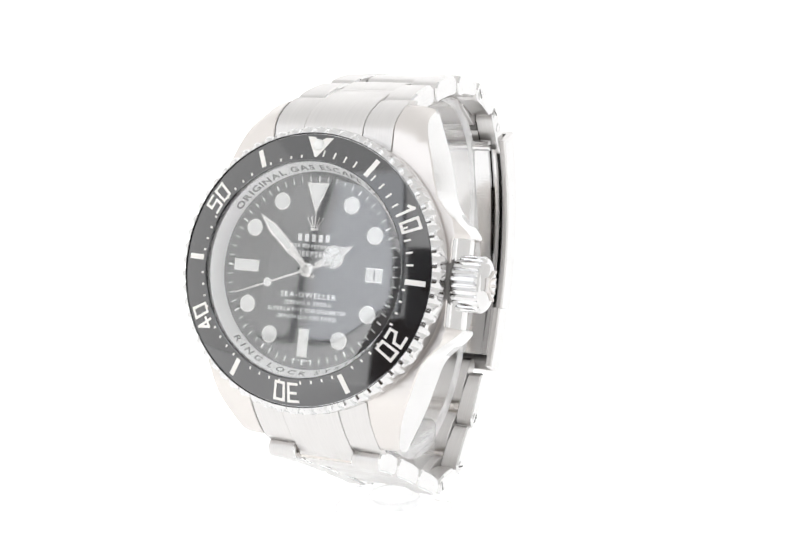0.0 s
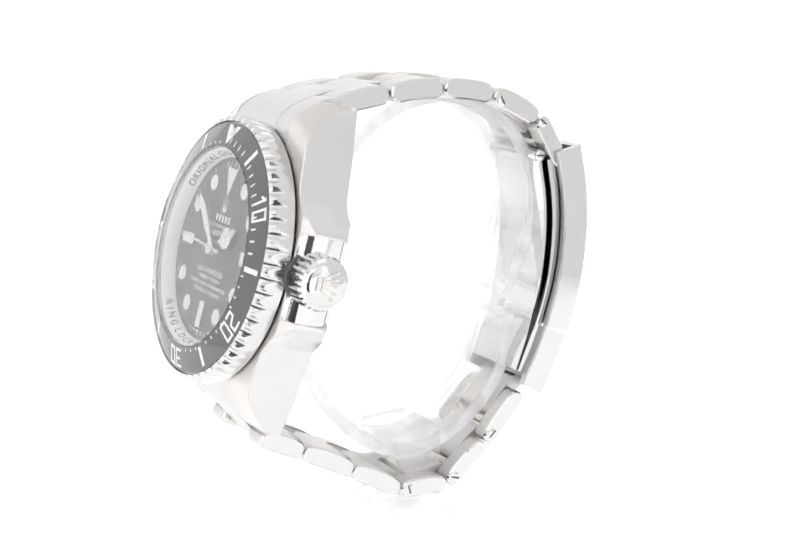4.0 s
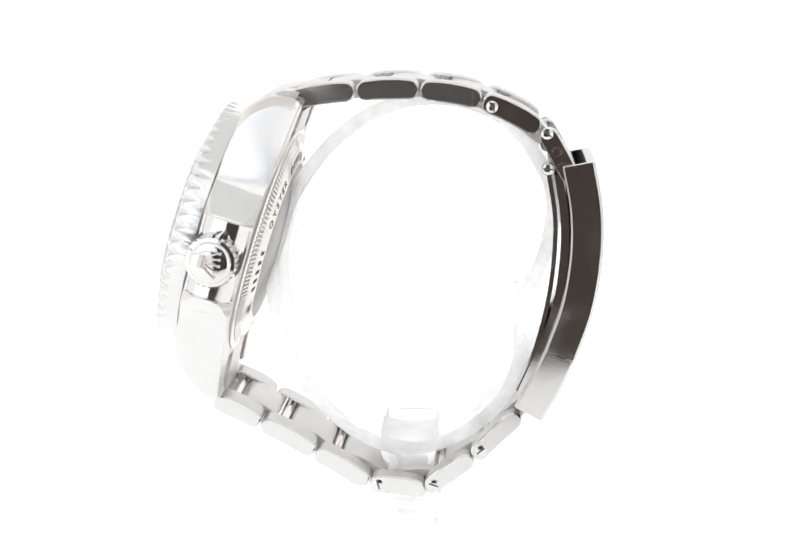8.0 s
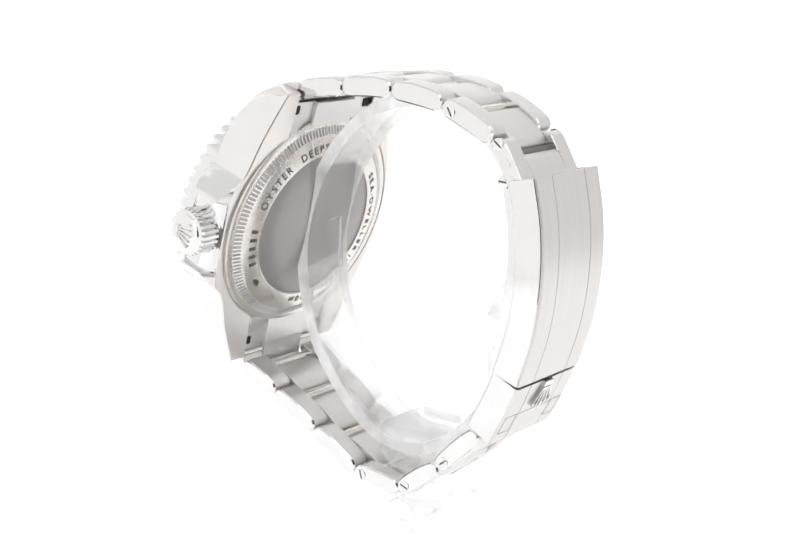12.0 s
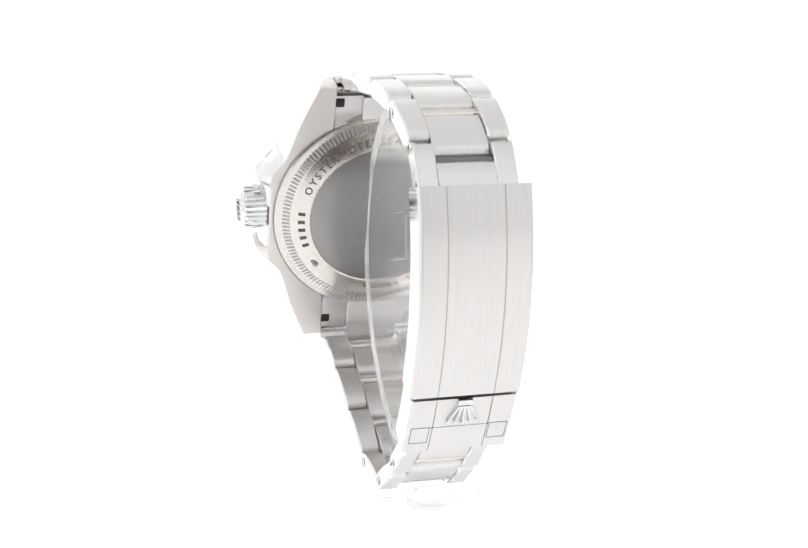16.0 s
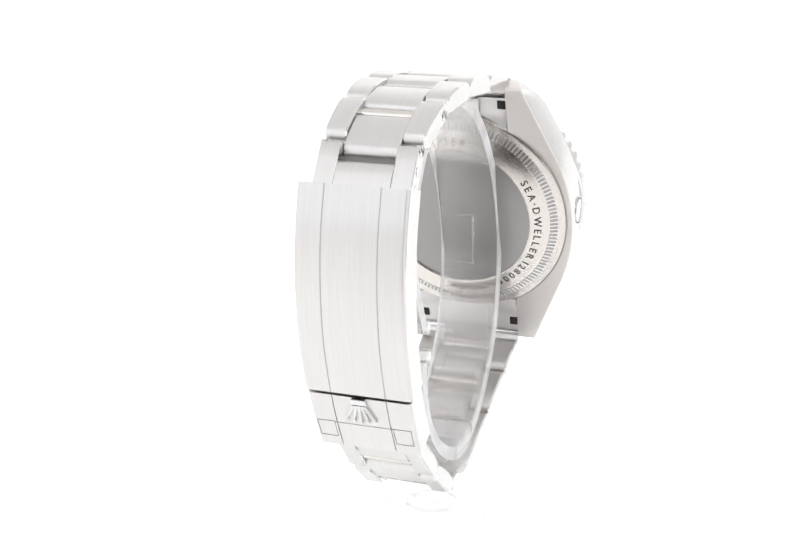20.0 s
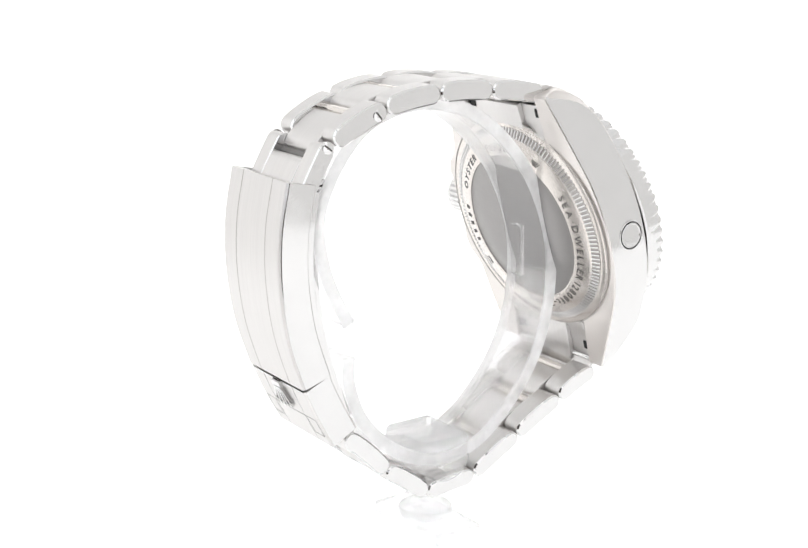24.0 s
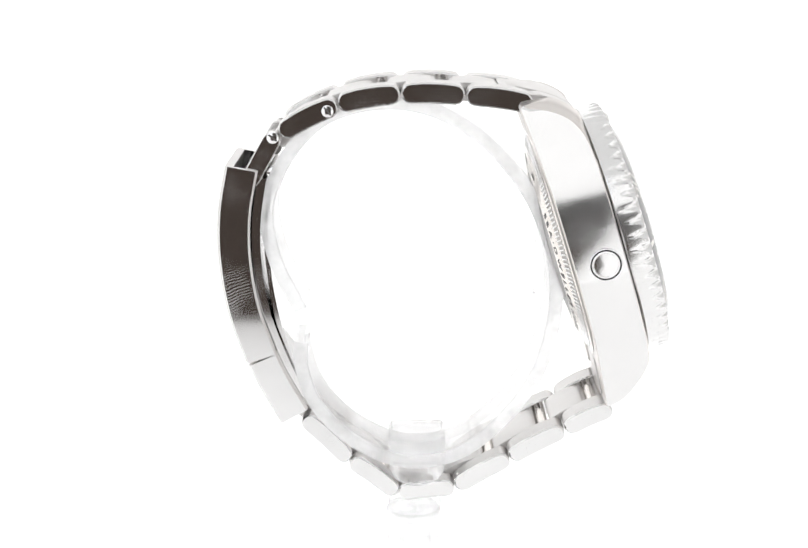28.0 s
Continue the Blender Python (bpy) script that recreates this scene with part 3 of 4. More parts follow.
def hands_of_watch():
    b = bmesh.new()
    prism(b, [(-0.35, -1.6), (0.35, -1.6), (0.55, 3), (0.85, 4.5), (0.85, 9.6), (0, 12.7), (-0.85, 9.6), (-0.85, 4.5), (-0.55, 3)], 0, 0.18, bevel=0.05)
    mn = hand("minute_hand", b, 1.95, white_gold, "pointed minute hand with white lume")
    b = bmesh.new()
    prism(b, [(-0.5, 4.9), (0.5, 4.9), (0.55, 9.4), (0, 11.6), (-0.55, 9.4)], 0.1, 0.22)
    part("lume_fill", b, lume, mn, smooth=0)
    mn.matrix_local = turned(312, 2.4)
    b = bmesh.new()
    prism(b, [(-0.4, -1.6), (0.4, -1.6), (0.6, 3.2), (-0.6, 3.2)], 0, 0.18, bevel=0.04)
    prism(b, disc_pts(0, 4.7, 1.9, 32), 0.004, 0.19, bevel=0.05)
    prism(b, [(-0.9, 6.2), (0.9, 6.2), (0, 8.6)], 0.002, 0.17, bevel=0.03)
    hr = hand("hour_hand", b, 1.5, white_gold, "hour hand with a round lume window")
    b = bmesh.new()
    prism(b, disc_pts(0, 4.7, 1.5, 32), 0.1, 0.23)
    part("lume_fill", b, lume, hr, smooth=0)
    for k in range(3):
        b = bmesh.new()
        c, sn = math.cos(radians(90 + 120 * k)), math.sin(radians(90 + 120 * k))
        prism(b, rect(0.76 * c, 4.7 + 0.76 * sn, 1.52, 0.26, radians(90 + 120 * k)), 0.2, 0.27)
        part("spoke", b, white_gold, hr, smooth=0)
    hr.matrix_local = turned(59.5, 2.05)
    b = bmesh.new()
    prism(b, [(-0.22, -3.4), (0.22, -3.4), (0.07, 13.4), (-0.07, 13.4)], 0, 0.12)
    prism(b, disc_pts(0, 7.3, 0.75, 24), 0.004, 0.13)
    prism(b, disc_pts(0, -3.4, 0.42, 16), 0.004, 0.13)
    lathe(b, [(1.2, -0.1), (1.2, 0.22), (1.0, 0.34), (0.62, 0.36), (0.5, 0.2), (0.1, 0.2)], 32)
    sec = hand("second_hand", b, 2.4, white_gold, "thin second hand with a lume dot")
    b = bmesh.new()
    prism(b, disc_pts(0, 7.3, 0.6, 24), 0.1, 0.16)
    part("lume_fill", b, lume, sec, smooth=0)
    return sec


BACK = DIAL @ Matrix.Translation((0, 0.6, 0.7))


def case_back():
    bm = bmesh.new()
    lathe(bm, [(14.9, -9.8), (14.9, -13.0), (15.2, -13.15), (18.4, -12.4), (18.85, -12.15), (20.25, -11.5), (20.6, -11.45), (21.5, -11.35), (21.8, -11.2), (21.9, -10.9), (21.9, -9.8)], 240, close=True)
    # faces between the flutes get the darker steel as painted shade
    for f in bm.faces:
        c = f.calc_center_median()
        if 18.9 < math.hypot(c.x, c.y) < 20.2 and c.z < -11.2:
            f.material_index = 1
    ring = part("case_back_ring", bm, [soft_steel, recess_shade], watch, "steel ring of the screwed case back", m=BACK, smooth=25)
    bm = bmesh.new()
    # grey ring drawn for the shaded line of the groove
    lathe(bm, [(21.9, -10.2), (22.1, -10.2), (22.1, -11.25), (21.9, -11.25)], 200, close=True)
    part("groove", bm, recess_shade, ring, m=BACK, smooth=30)
    bm = bmesh.new()
    lathe(bm, [(0.2, -9.8), (14.88, -9.8), (14.88, -12.85), (14.6, -13.0), (10, -13.6), (5, -13.95), (0.2, -14.05)], 96)
    part("case_back_disc", bm, titanium, watch, "dark grey titanium disc", m=BACK)
    bm = bmesh.new()
    n = 150
    for k in range(n):
        a = 2 * math.pi * k / n
        c, s = math.cos(a), math.sin(a)
        ring6 = []
        for r, h in ((18.8, -12.15), (20.3, -11.47)):
            ring6.append([((r + e * 0.64) * c - w * s, (r + e * 0.64) * s + w * c, h - e * 0.77) for w, e in ((-0.24, -0.15), (0.24, -0.15), (0.13, 0.2), (-0.13, 0.2))])
        solid(bm, ring6)
    part("coin_edge", bm, bezel_steel, ring, m=BACK, smooth=20)
    # engraving, read from behind
    flip = Matrix.Rotation(radians(180), 4, "Y")
    for text, mid, span in (("#####", 261, 7.6), ("OYSTER", 306, 9.4), ("DEEPSEA", 351, 10.4), ("SEA\u00b7DWELLER", 89, 17.6), ("12800ft-3900m", 157, 18.0)):
        b = bmesh.new()
        letters(b, text, 2.0, round_text(15.9, 13.03, mid, True, slope=-0.233), span=span)
        part("engraving", b, engraved, ring, m=BACK @ flip, smooth=0)
    for mid in (30, 232):
        b = bmesh.new()
        fan(b, 0, 0, 1.0, 12.8, 12.9)
        cx, cy = clock(16.6, mid)
        part("emblem", b, engraved, ring, m=BACK @ flip @ Matrix.Translation((cx, cy, 0)) @ Matrix.Rotation(radians(-mid), 4, "Z"), smooth=0)


# ---- bracelet ----
def stadium(a, b, thick, bow=0.25, ends=7):
    """Side profile of a link between two pivots in the (y, z) plane."""
    ay, az = a
    by, bz = b
    L = math.hypot(by - ay, bz - az)
    ty, tz = (by - ay) / L, (bz - az) / L
    ny, nz = -tz, ty
    r = thick / 2
    pts = []
    loc = []
    for k in range(ends):
        g = radians(-90 + 180 * k / (ends - 1))
        loc.append((L - r * 0.95 + r * math.cos(g) * 0.95, r * math.sin(g)))
    for k in range(1, 4):
        x = L - r - (L - 2 * r) * k / 4
        loc.append((x, r + bow * math.sin(math.pi * x / L)))
    for k in range(ends):
        g = radians(90 + 180 * k / (ends - 1))
        loc.append((r * 0.95 + r * math.cos(g) * 0.95, r * math.sin(g)))
    for k in range(1, 4):
        x = r + (L - 2 * r) * k / 4
        loc.append((x, -r + bow * 0.4 * math.sin(math.pi * x / L)))
    return [(ay + ty * x + ny * y, az + tz * x + nz * y) for x, y in loc]


def plate(bm, prof, xa, xb, ch=0.3, taper=None):
    """A profile in (y, z) carried from xa to xb, with both rims drawn in by ch; taper(y, z) is added to xb."""
    cy = sum(p[0] for p in prof) / len(prof)
    cz = sum(p[1] for p in prof) / len(prof)
    def shrink(e):
        out = []
        n = len(prof)
        for i, (y, z) in enumerate(prof):
            py, pz = prof[i - 1]
            qy, qz = prof[(i + 1) % n]
            ty, tz = qy - py, qz - pz
            d = math.hypot(ty, tz) or 1
            ny, nz = -tz / d, ty / d
            if ny * (cy - y) + nz * (cz - z) < 0:
                ny, nz = -ny, -nz
            out.append((y + ny * e, z + nz * e))
        return out
    s = 1 if xb > xa else -1
    small = shrink(ch)
    d = taper or (lambda y, z: 0.0)
    solid(bm, [[(xa, *p) for p in small], [(xa + s * ch, *p) for p in prof], [(xb + s * (d(*p) - ch), *p) for p in prof], [(xb + s * d(*p), *p) for p in small]])


def along(path, s):
    for (a, b) in zip(path, path[1:]):
        L = math.hypot(b[0] - a[0], b[1] - a[1])
        if s <= L:
            return a[0] + (b[0] - a[0]) * s / L, a[1] + (b[1] - a[1]) * s / L
        s -= L
    return path[-1]


def link(a, b, half, mid, c0, c1, thick, screws=(), pin=None):
    """One three-piece link: two outer pieces between pivots a and b, and a middle piece from c0 to c1."""
    ob = new("bracelet_link")
    ob.parent = watch
    span = Vector((b[0] - a[0], b[1] - a[1]))
    narrow = lambda y, z: 0.3 - 0.6 * ((y - a[0]) * span.x + (z - a[1]) * span.y) / span.length_squared
    for sx in (-1, 1):
        bm = bmesh.new()
        plate(bm, stadium(a, b, thick), sx * (mid + 0.06), sx * half, 0.28, narrow)
        bmesh.ops.recalc_face_normals(bm, faces=bm.faces)
        paint_sides(bm, 1, 0.5)
        part("outer_piece", bm, [brushed, polished], ob, m=SHIFT, smooth=40)
    bm = bmesh.new()
    plate(bm, stadium(c0, c1, thick * 0.92), -mid, mid, 0.12)
    part("middle_piece", bm, brushed, ob, m=SHIFT, smooth=40)
    if pin:
        bm = bmesh.new()
        solid(bm, [[(x, pin[0] + 1.05 * math.cos(g), pin[1] + 1.05 * math.sin(g)) for g in [math.pi * k / 6 for k in range(12)]] for x in (-mid - 0.3, mid + 0.3)])
        part("hinge_bar", bm, soft_steel, ob, m=SHIFT)
    for sx, (y, z), turn in screws:
        screw(ob, sx * (half + narrow(y, z) - 0.02), y, z, turn)
    return ob


def screw(parent, x, y, z, turn=0.6):
    sx = 1 if x > 0 else -1
    bm = bmesh.new()
    lathe(bm, [(1.05, -0.6), (1.05, 0.08), (0.95, 0.14), (0.1, 0.14)], 20)
    m = SHIFT @ Matrix.Translation((x, y, z)) @ Matrix.Rotation(radians(90 * sx), 4, "Y")
    part("screw", bm, polished, parent, m=m)
    bm = bmesh.new()
    prism(bm, rect(0, 0, 1.8, 0.32, turn), 0.1, 0.155)
    part("slot", bm, engraved, parent, m=m, smooth=0)


TOP = [(-20.9, 110.9), (-9.3, 112.4), (1.9, 112.7), (12.9, 110.9), (23.2, 105.7), (27.6, 96.5)]
LOW = [(-36.4, 55.2), (-27.8, 50.8), (-17.8, 45.1), (-7.8, 39.0), (2.9, 37.7), (11.7, 44.2), (20.3, 52.6), (25.0, 58.5)]
TOP_HALF = [10.4, 10.1, 9.7, 9.2]
LOW_HALF = [10.2, 9.7, 9.2, 8.7, 8.3, 8.0]


def bracelet():
    for path, halves, thick, n in ((TOP, TOP_HALF, 3.5, 4), (LOW, LOW_HALF, 3.3, 6)):
        run = [0.0]
        for a, b in zip(path, path[1:]):
            run.append(run[-1] + math.hypot(b[0] - a[0], b[1] - a[1]))
        for i in range(n):
            a, b = path[i], path[i + 1]
            L = run[i + 1] - run[i]
            k = 0.1 / L
            a2 = (a[0] + (b[0] - a[0]) * k, a[1] + (b[1] - a[1]) * k)
            b2 = (b[0] - (b[0] - a[0]) * k, b[1] - (b[1] - a[1]) * k)
            c0, c1 = along(path, run[i] + 0.41 * L), along(path, run[i + 1] + 0.24 * L)
            pin = along(path, run[i] + 0.32 * L)
            h = halves[i]
            sc = []
            if path is TOP and i == 3:
                sc = [(1, (14.6, 109.6), 0.5), (-1, (14.6, 109.6), 0.7)]
            if path is LOW and i >= 3:
                y, z = a[0] + (b[0] - a[0]) * 0.17, a[1] + (b[1] - a[1]) * 0.17
                sc = [(1, (y, z), 0.4 + i)]
            link(a2, b2, h, 5.2 - 0.1 * i, c0, c1, thick, sc, pin)
    # end pieces between the lugs
    for su in (-1, 1):
        ob = new("end_link")
        ob.parent = watch
        for xa, xb, tab, drop in ((-10.7, -5.35, 0.0, -0.2), (5.35, 10.7, 0.0, -0.2), (-5.3, 5.3, 2.2, -0.1)):
            bm = bmesh.new()
            end = 29.7 if su > 0 else 28.8
            st = [19, 20.5, 22, 23.5, 25, 26, 27, 28, 28.8] + ([29.2, 29.7] if su > 0 else []) + ([end + tab * 0.5, end + tab * 0.85, end + tab] if tab else [])
            rings = []
            for u in st:
                r = section(u * su, xa, xb, 0.12, drop)
                t = top_n(u * su) + drop
                if u > 26:
                    b0 = t - 3.6
                    k = 0.5 if u == st[-1] else (0.8 if tab and u == st[-2] else 1.0)
                    mid = (t + b0) / 2
                    r = [(x, y, mid + (max(n_, b0) - mid) * k) for x, y, n_ in r]
                if not tab and u > 20.6:
                    floor_n = min(-9.9, t - 2.0)
                    r = [(x, y, max(n_, floor_n)) for x, y, n_ in r]
                rings.append(r)
            solid(bm, rings)
            part("end_piece", bm, brushed, ob, m=DIAL, smooth=30)
        for sx in (-1, 1):
            # no hole is cut: a black block gives its dark inside
            bm = bmesh.new()
            box(bm, min(sx * 8.9, sx * 10.65), max(sx * 8.9, sx * 10.65), su * 24.6 - 0.9, su * 24.6 + 0.9, -10.1, -9.5, ch=0.15)
            part("bar_hole", bm, shadow_gap, ob, m=DIAL)
        bm = bmesh.new()
        solid(bm, [[(x, su * 27.4 + 0.6 * math.cos(g), -10.2 + 0.5 * math.sin(g)) for g in [math.pi * k / 6 for k in range(12)]] for x in (-10.75, 10.75)])
        part("spring_bar", bm, mirror_steel, ob, m=DIAL)


def arc_path(pts, n):
    """Smooth curve through points (Catmull-Rom)."""
    P = [Vector(p) for p in pts]
    P = [P[0] * 2 - P[1]] + P + [P[-1] * 2 - P[-2]]
    out = []
    for i in range(1, len(P) - 2):
        for k in range(n):
            t = k / n
            a, b, c, d = P[i - 1:i + 3]
            out.append(tuple(0.5 * ((2 * b) + (c - a) * t + (2 * a - 5 * b + 4 * c - d) * t * t + (3 * b - a - 3 * c + d) * t ** 3)))
    out.append(tuple(P[-2]))
    return out


def strip(bm, path, sect):
    """Carry a section of (x, depth) points along a (y, z) path; depth points outwards, away from the wrist."""
    rings = []
    for i, (y, z) in enumerate(path):
        a, b = path[max(0, i - 1)], path[min(len(path) - 1, i + 1)]
        L = math.hypot(b[0] - a[0], b[1] - a[1])
        ny, nz = -(b[1] - a[1]) / L, (b[0] - a[0]) / L
        rings.append([(x, y + ny * d, z + nz * d) for x, d in sect])
    return solid(bm, rings)


def cover_section(w, g, depth):
    """A hollow cover: two cheeks under a plate with two fine grooves."""
    half = [(w - 1.2, depth - 1.5), (w - 1.2, 0.0), (w - 0.3, 0.0), (w, 0.3), (w, depth - 0.55), (w - 0.08, depth - 0.42), (w - 0.42, depth - 0.07), (w - 0.55, depth - 0.02), (g + 0.09, depth), (g + 0.05, depth - 0.3), (g - 0.05, depth - 0.3), (g - 0.09, depth)]
    return half + [(-x, d) for x, d in half[::-1]]


def clasp():
    ob = new("folding_clasp")
    ob.parent = watch
    spine = arc_path([(27.1, 99.0), (28.6, 91), (28.75, 83), (27.5, 74.2), (24.7, 65.5)], 8)
    bm = bmesh.new()
    strip(bm, spine, cover_section(9.75, 4.95, 5.8))
    bmesh.ops.recalc_face_normals(bm, faces=bm.faces)
    paint_sides(bm, 1, 0.85)
    part("clasp_cover", bm, [brushed, polished], ob, "curved brushed clasp cover with polished edges", m=SHIFT, smooth=20)
    # grey strips laid over both grooves to paint their shade
    for gx in (-4.98, 4.98):
        b = bmesh.new()
        strip(b, spine, [(gx + 0.09, 5.7), (gx + 0.09, 5.82), (gx - 0.09, 5.82), (gx - 0.09, 5.7)])
        part("groove", b, recess_shade, ob, m=SHIFT, smooth=30)
    low = arc_path([(24.68, 65.4), (22.6, 60.8), (19.3, 54.7)], 6)
    bm = bmesh.new()
    strip(bm, low, cover_section(9.4, 4.95, 5.7))
    bmesh.ops.recalc_face_normals(bm, faces=bm.faces)
    paint_sides(bm, 1, 0.85)
    catch = part("safety_catch", bm, [brushed, polished], ob, "brushed safety catch with a raised emblem", m=SHIFT, smooth=20)
    bm = bmesh.new()
    fan(bm, 0, 0, 3.6, 0, 0.6)
    back = Matrix(((-0.8, 0, 0, 0), (0, -0.40, 0.915, 28.85), (0, -0.915, -0.40, 60.6), (0, 0, 0, 1)))
    part("emblem", bm, polished, catch, m=SHIFT @ back, smooth=20)
    # seams of the catch: dark hairlines for shaded gaps round its hinged tongue
    def seam(xa, xb, s0, s1, w=0.12):
        b = bmesh.new()
        p0, p1 = along(low, s0), along(low, s1)
        ty, tz = low[-1][0] - low[0][0], low[-1][1] - low[0][1]
        d = math.hypot(ty, tz)
        ny, nz = -tz / d, ty / d
        off = 5.7
        if s0 == s1:
            p1 = (p0[0] + ty / d * w, p0[1] + tz / d * w)
        else:
            xb = xa + w
        solid(b, [[(x, y + ny * o, z + nz * o) for x, o in ((xa, off - 0.2), (xb, off - 0.2), (xb, off + 0.03), (xa, off + 0.03))] for y, z in (p0, p1)])
        part("seam", b, gap_shade, catch, m=SHIFT, smooth=0)
    seam(-5.4, 5.4, 6.1, 6.1)
    for sx in (-1, 1):
        seam(min(sx * 5.4, sx * 8.6), max(sx * 5.4, sx * 8.6), 6.0, 6.0)
        seam(sx * 8.6, 0, 6.0, 9.8)
        seam(sx * 5.4, 0, 6.0, 9.8)
        seam(min(sx * 5.4, sx * 8.6), max(sx * 5.4, sx * 8.6), 9.8, 9.8)
    # folding blades under the cover
    for w, d, pts in ((7.2, 0.8, [(24.3, 97.8), (25.6, 90), (25.6, 82.6), (24.6, 74), (22.4, 65), (19.4, 57.2)]),
                      (8.2, 1.5, [(25.7, 97.5), (26.9, 90), (27.0, 82.6), (25.9, 74), (23.2, 65.6), (19.6, 57.0)])):
        bm = bmesh.new()
        strip(bm, arc_path(pts, 5), [(w, 0), (w, d), (-w, d), (-w, 0)])
        part("folding_blade", bm, polished, ob, m=SHIFT, smooth=30)
    # forked connector into the cover
    bm = bmesh.new()
    a, b = (23.9, 105.5), (29.0, 96.4)
    prof = stadium(a, b, 3.2, 0.05)
    plate(bm, prof, 5.0, 8.7, 0.2)
    plate(bm, prof, -8.7, -5.0, 0.2)
    plate(bm, stadium((25.5, 102.6), (29.0, 96.4), 3.2, 0.05), -5.0, 5.0, 0.02)
    bmesh.ops.recalc_face_normals(bm, faces=bm.faces)
    paint_sides(bm, 1, 0.5)
    con = part("connector", bm, [brushed, polished], ob, m=SHIFT, smooth=40)
    # dark bar fills the connector gap, its depth of shade put into the colour
    bm = bmesh.new()
    solid(bm, [[(x, 24.3 + 1.1 * math.cos(g), 102.4 + 1.1 * math.sin(g)) for g in [math.pi * k / 8 for k in range(16)]] for x in (-5.05, 5.05)])
    part("hinge_bar", bm, gap_shade, con, m=SHIFT)
    for sx in (-1, 1):
        screw(con, sx * 8.7, 24.3, 104.9, 0.9)
        screw(con, sx * 7.4, 24.6, 98.4, 1.5)
        for y, z in ((26.0, 101.7), (27.0, 98.9)):
            pin = bmesh.new()
            lathe(pin, [(0.95, -0.4), (0.95, 0.03), (0.86, 0.03), (0.84, -0.03), (0.76, -0.03), (0.74, 0.05), (0.1, 0.06)], 24)
            part("pin_head", pin, polished, con, m=SHIFT @ Matrix.Translation((sx * 8.7, y, z)) @ Matrix.Rotation(radians(90 * sx), 4, "Y"))
    bm = bmesh.new()
    solid(bm, [[(x, 24.6 + 1.15 * math.cos(g), 98.4 + 1.15 * math.sin(g)) for g in [math.pi * k / 8 for k in range(16)]] for x in (-7.25, 7.25)])
    part("hinge_barrel", bm, polished, ob, m=SHIFT)


case()
bezel()
dial()
case_back()
bracelet()
clasp()
SECOND = hands_of_watch()

# ---- the clear stand ----
stand = new("watch_stand")
tagged(stand, "clear acrylic watch stand with an open C-shaped cuff", "watch stand")


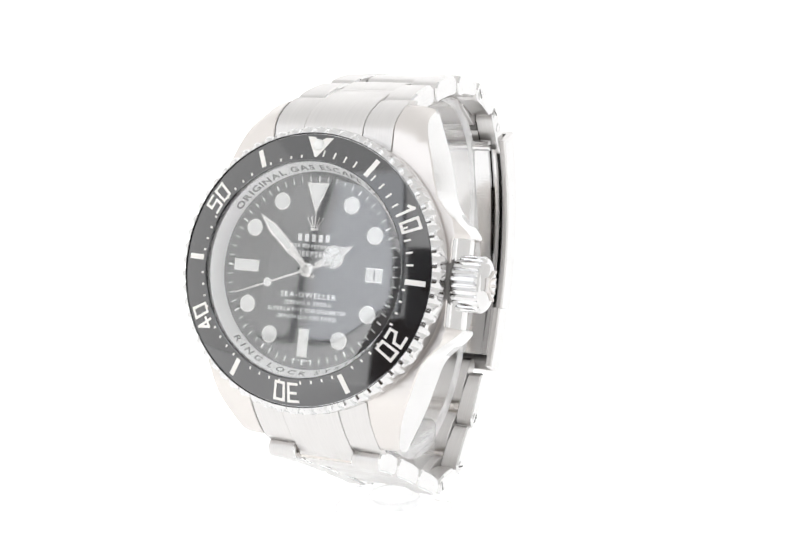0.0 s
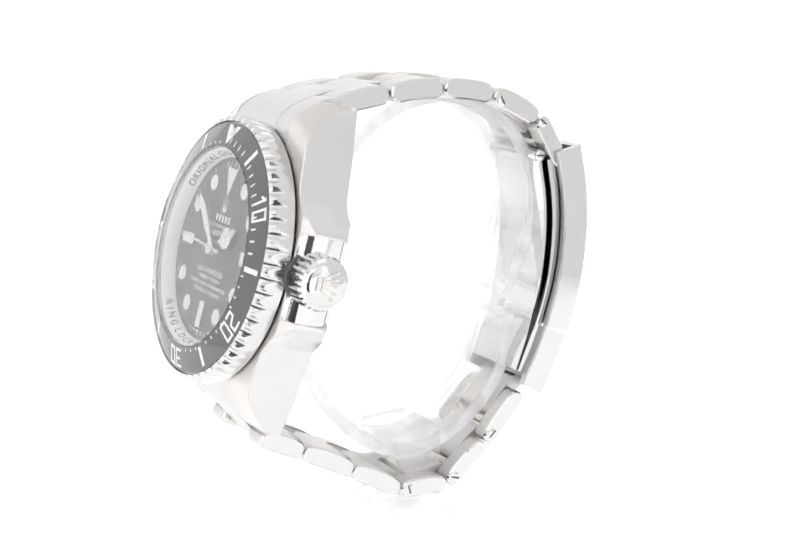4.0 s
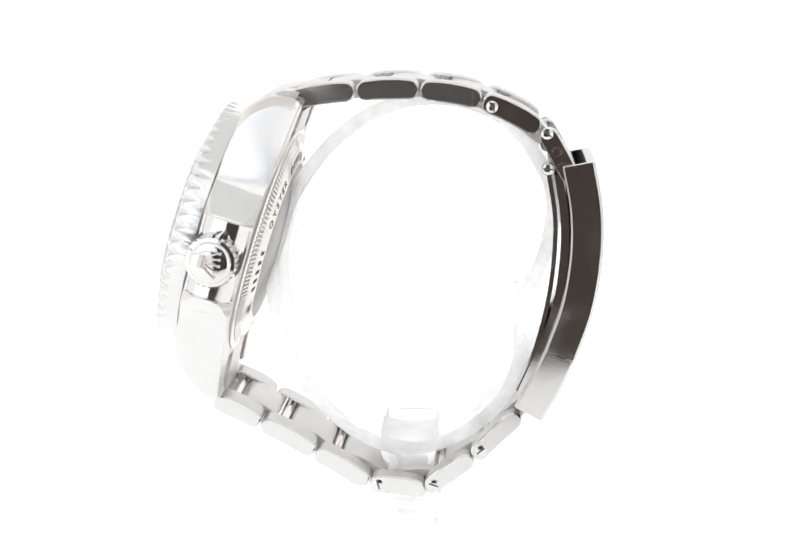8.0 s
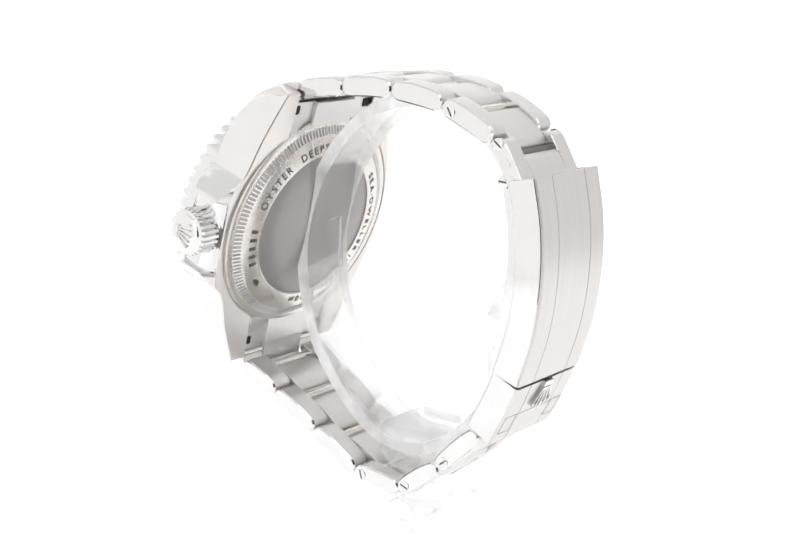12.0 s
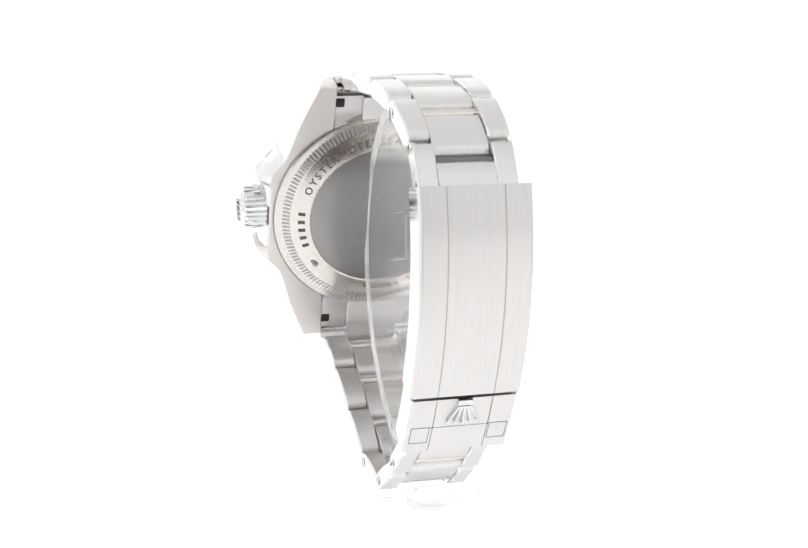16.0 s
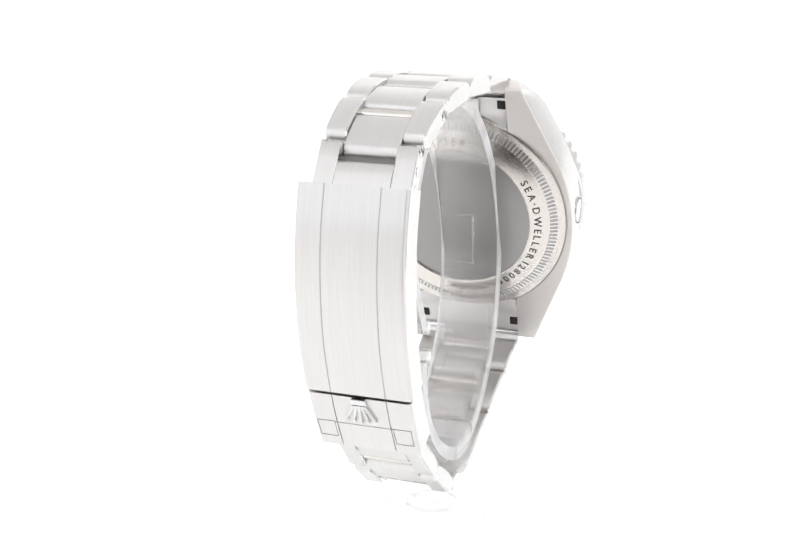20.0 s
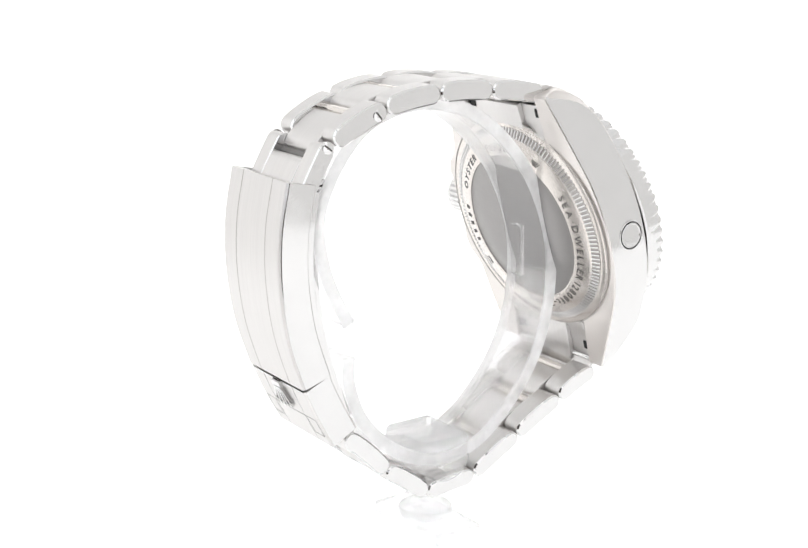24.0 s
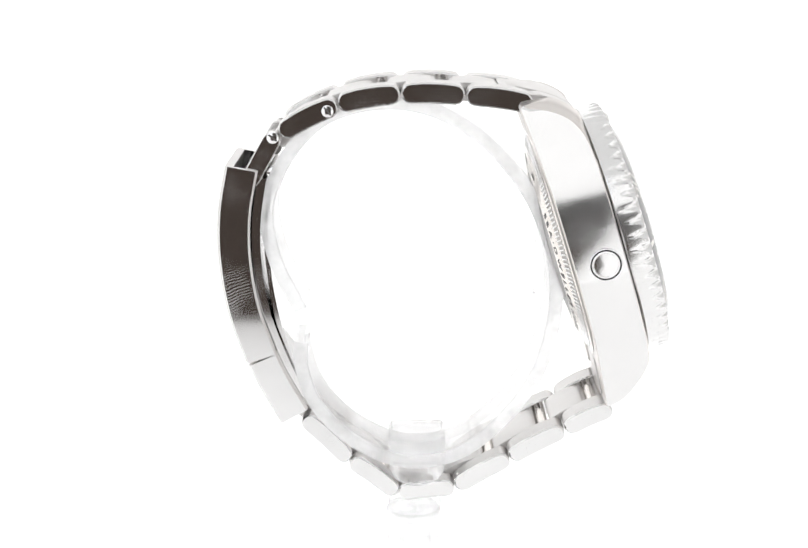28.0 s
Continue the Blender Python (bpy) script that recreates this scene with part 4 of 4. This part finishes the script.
def stand_parts():
    # open cuff: an oval band, its two ends facing each other behind the clasp
    bend = arc_path([(19.1, 73.8), (23.6, 84), (24.0, 94.5), (16, 106), (3.5, 109.4), (-8.5, 105.5), (-19.5, 94), (-24.6, 78.5), (-21.5, 61.5), (-11, 48.8), (-0.5, 45.2), (9, 48.4), (16, 55), (18.9, 62), (19.0, 67.2)], 6)
    bm = bmesh.new()
    strip(bm, bend, [(4.0, -2.5), (4.0, -0.25), (3.75, 0), (-7.75, 0), (-8.0, -0.25), (-8.0, -2.5)])
    bmesh.ops.recalc_face_normals(bm, faces=bm.faces)
    paint_sides(bm, 1, 0.5)
    cuff = part("cuff", bm, [band_cast, rim_cast], stand, m=SHIFT, smooth=40)
    for y, z in ((19.7, 73.2), (19.6, 67.9)):
        bm = bmesh.new()
        solid(bm, [[(x, y - 1.2 + 1.3 * math.cos(g), z + 1.3 * math.sin(g)) for g in [math.pi * k / 10 for k in range(20)]] for x in (-8.0, 4.0)])
        part("rounded_end", bm, block_cast, stand, m=SHIFT, smooth=40).visible_shadow = False
    # raised ridge marks on the inside of the band
    for z0, z1, x0, x1 in ((75.2, 84.6, -3.6, -3.3), (84.6, 84.9, -3.6, -0.8), (74.9, 75.2, -3.6, -0.8)):
        bm = bmesh.new()
        box(bm, x0, x1, -22.6, -21.9, z0, z1)
        part("moulded_mark", bm, block_cast, stand, m=SHIFT).visible_shadow = False
    bm = bmesh.new()
    box(bm, -8.6, 4.6, -6.0, 4.6, 43.8, 47.9, ch=0.6)
    bmesh.ops.recalc_face_normals(bm, faces=bm.faces)
    paint_sides(bm, 1, 0.6)
    saddle = part("saddle_block", bm, block_cast, stand, m=SHIFT)
    bm = bmesh.new()
    ring = [(5.25 * math.cos(a) - 0.7, 43.7 - 4.3 * math.sin(a)) for a in [math.pi * k / 12 for k in range(13)]]
    solid(bm, [[(x, y, z) for y, z in ring] for x in (-8.4, 4.4)])
    bmesh.ops.recalc_face_normals(bm, faces=bm.faces)
    paint_sides(bm, 1, 0.6)
    keel = part("rounded_keel", bm, block_cast, stand, m=SHIFT)
    bm = bmesh.new()
    box(bm, -13, 8, -5.5, 5, 28.8, 31.4, ch=0.5)
    cross = part("cross_plate", bm, foot_cast, stand, m=SHIFT)
    bm = bmesh.new()
    lathe(bm, [(3.3, 3.1), (3.3, 28.7), (3.0, 28.75), (0.3, 28.75)], 32)
    post = part("post", bm, foot_cast, stand, m=SHIFT @ Matrix.Translation((-2.5, 0, 0)))
    bm = bmesh.new()
    lathe(bm, [(5.2, 31.5), (5.2, 32.6), (4.9, 33.0), (0.3, 33.0)], 32)
    boss = part("boss", bm, foot_cast, stand, m=SHIFT @ Matrix.Translation((-2.5, 0, 0)))
    bm = bmesh.new()
    lathe(bm, [(0.5, 0.2), (32, 0.2), (32, 2.6), (31.6, 3.0), (0.5, 3.0)], 72)
    base = part("base_disc", bm, acrylic, stand)
    for o in (cuff, saddle, keel, cross, post, boss, base):
        o.visible_shadow = False


stand_parts()


def motions():
    # the turntable goes round evenly; the bracelet hangs a little askew on its stand
    rate = -8.80
    turn = [(t, pose(0, 0, 0, 0, 0, rate * t - 23.5)) for t in (0.0, 3.5, 7.0, 10.5, 14.0, 17.5, 21.0, 24.5, 28.0)]
    rows = [(t, m @ LEAN) for t, m in turn]
    walk(watch, rows)
    walk(stand, turn)
    walk(SECOND, [(t, turned(250 + 6 * t, 2.8)) for t in (0.0, 4.0, 8.0, 12.0, 16.0, 20.0, 24.0, 28.0)])


motions()
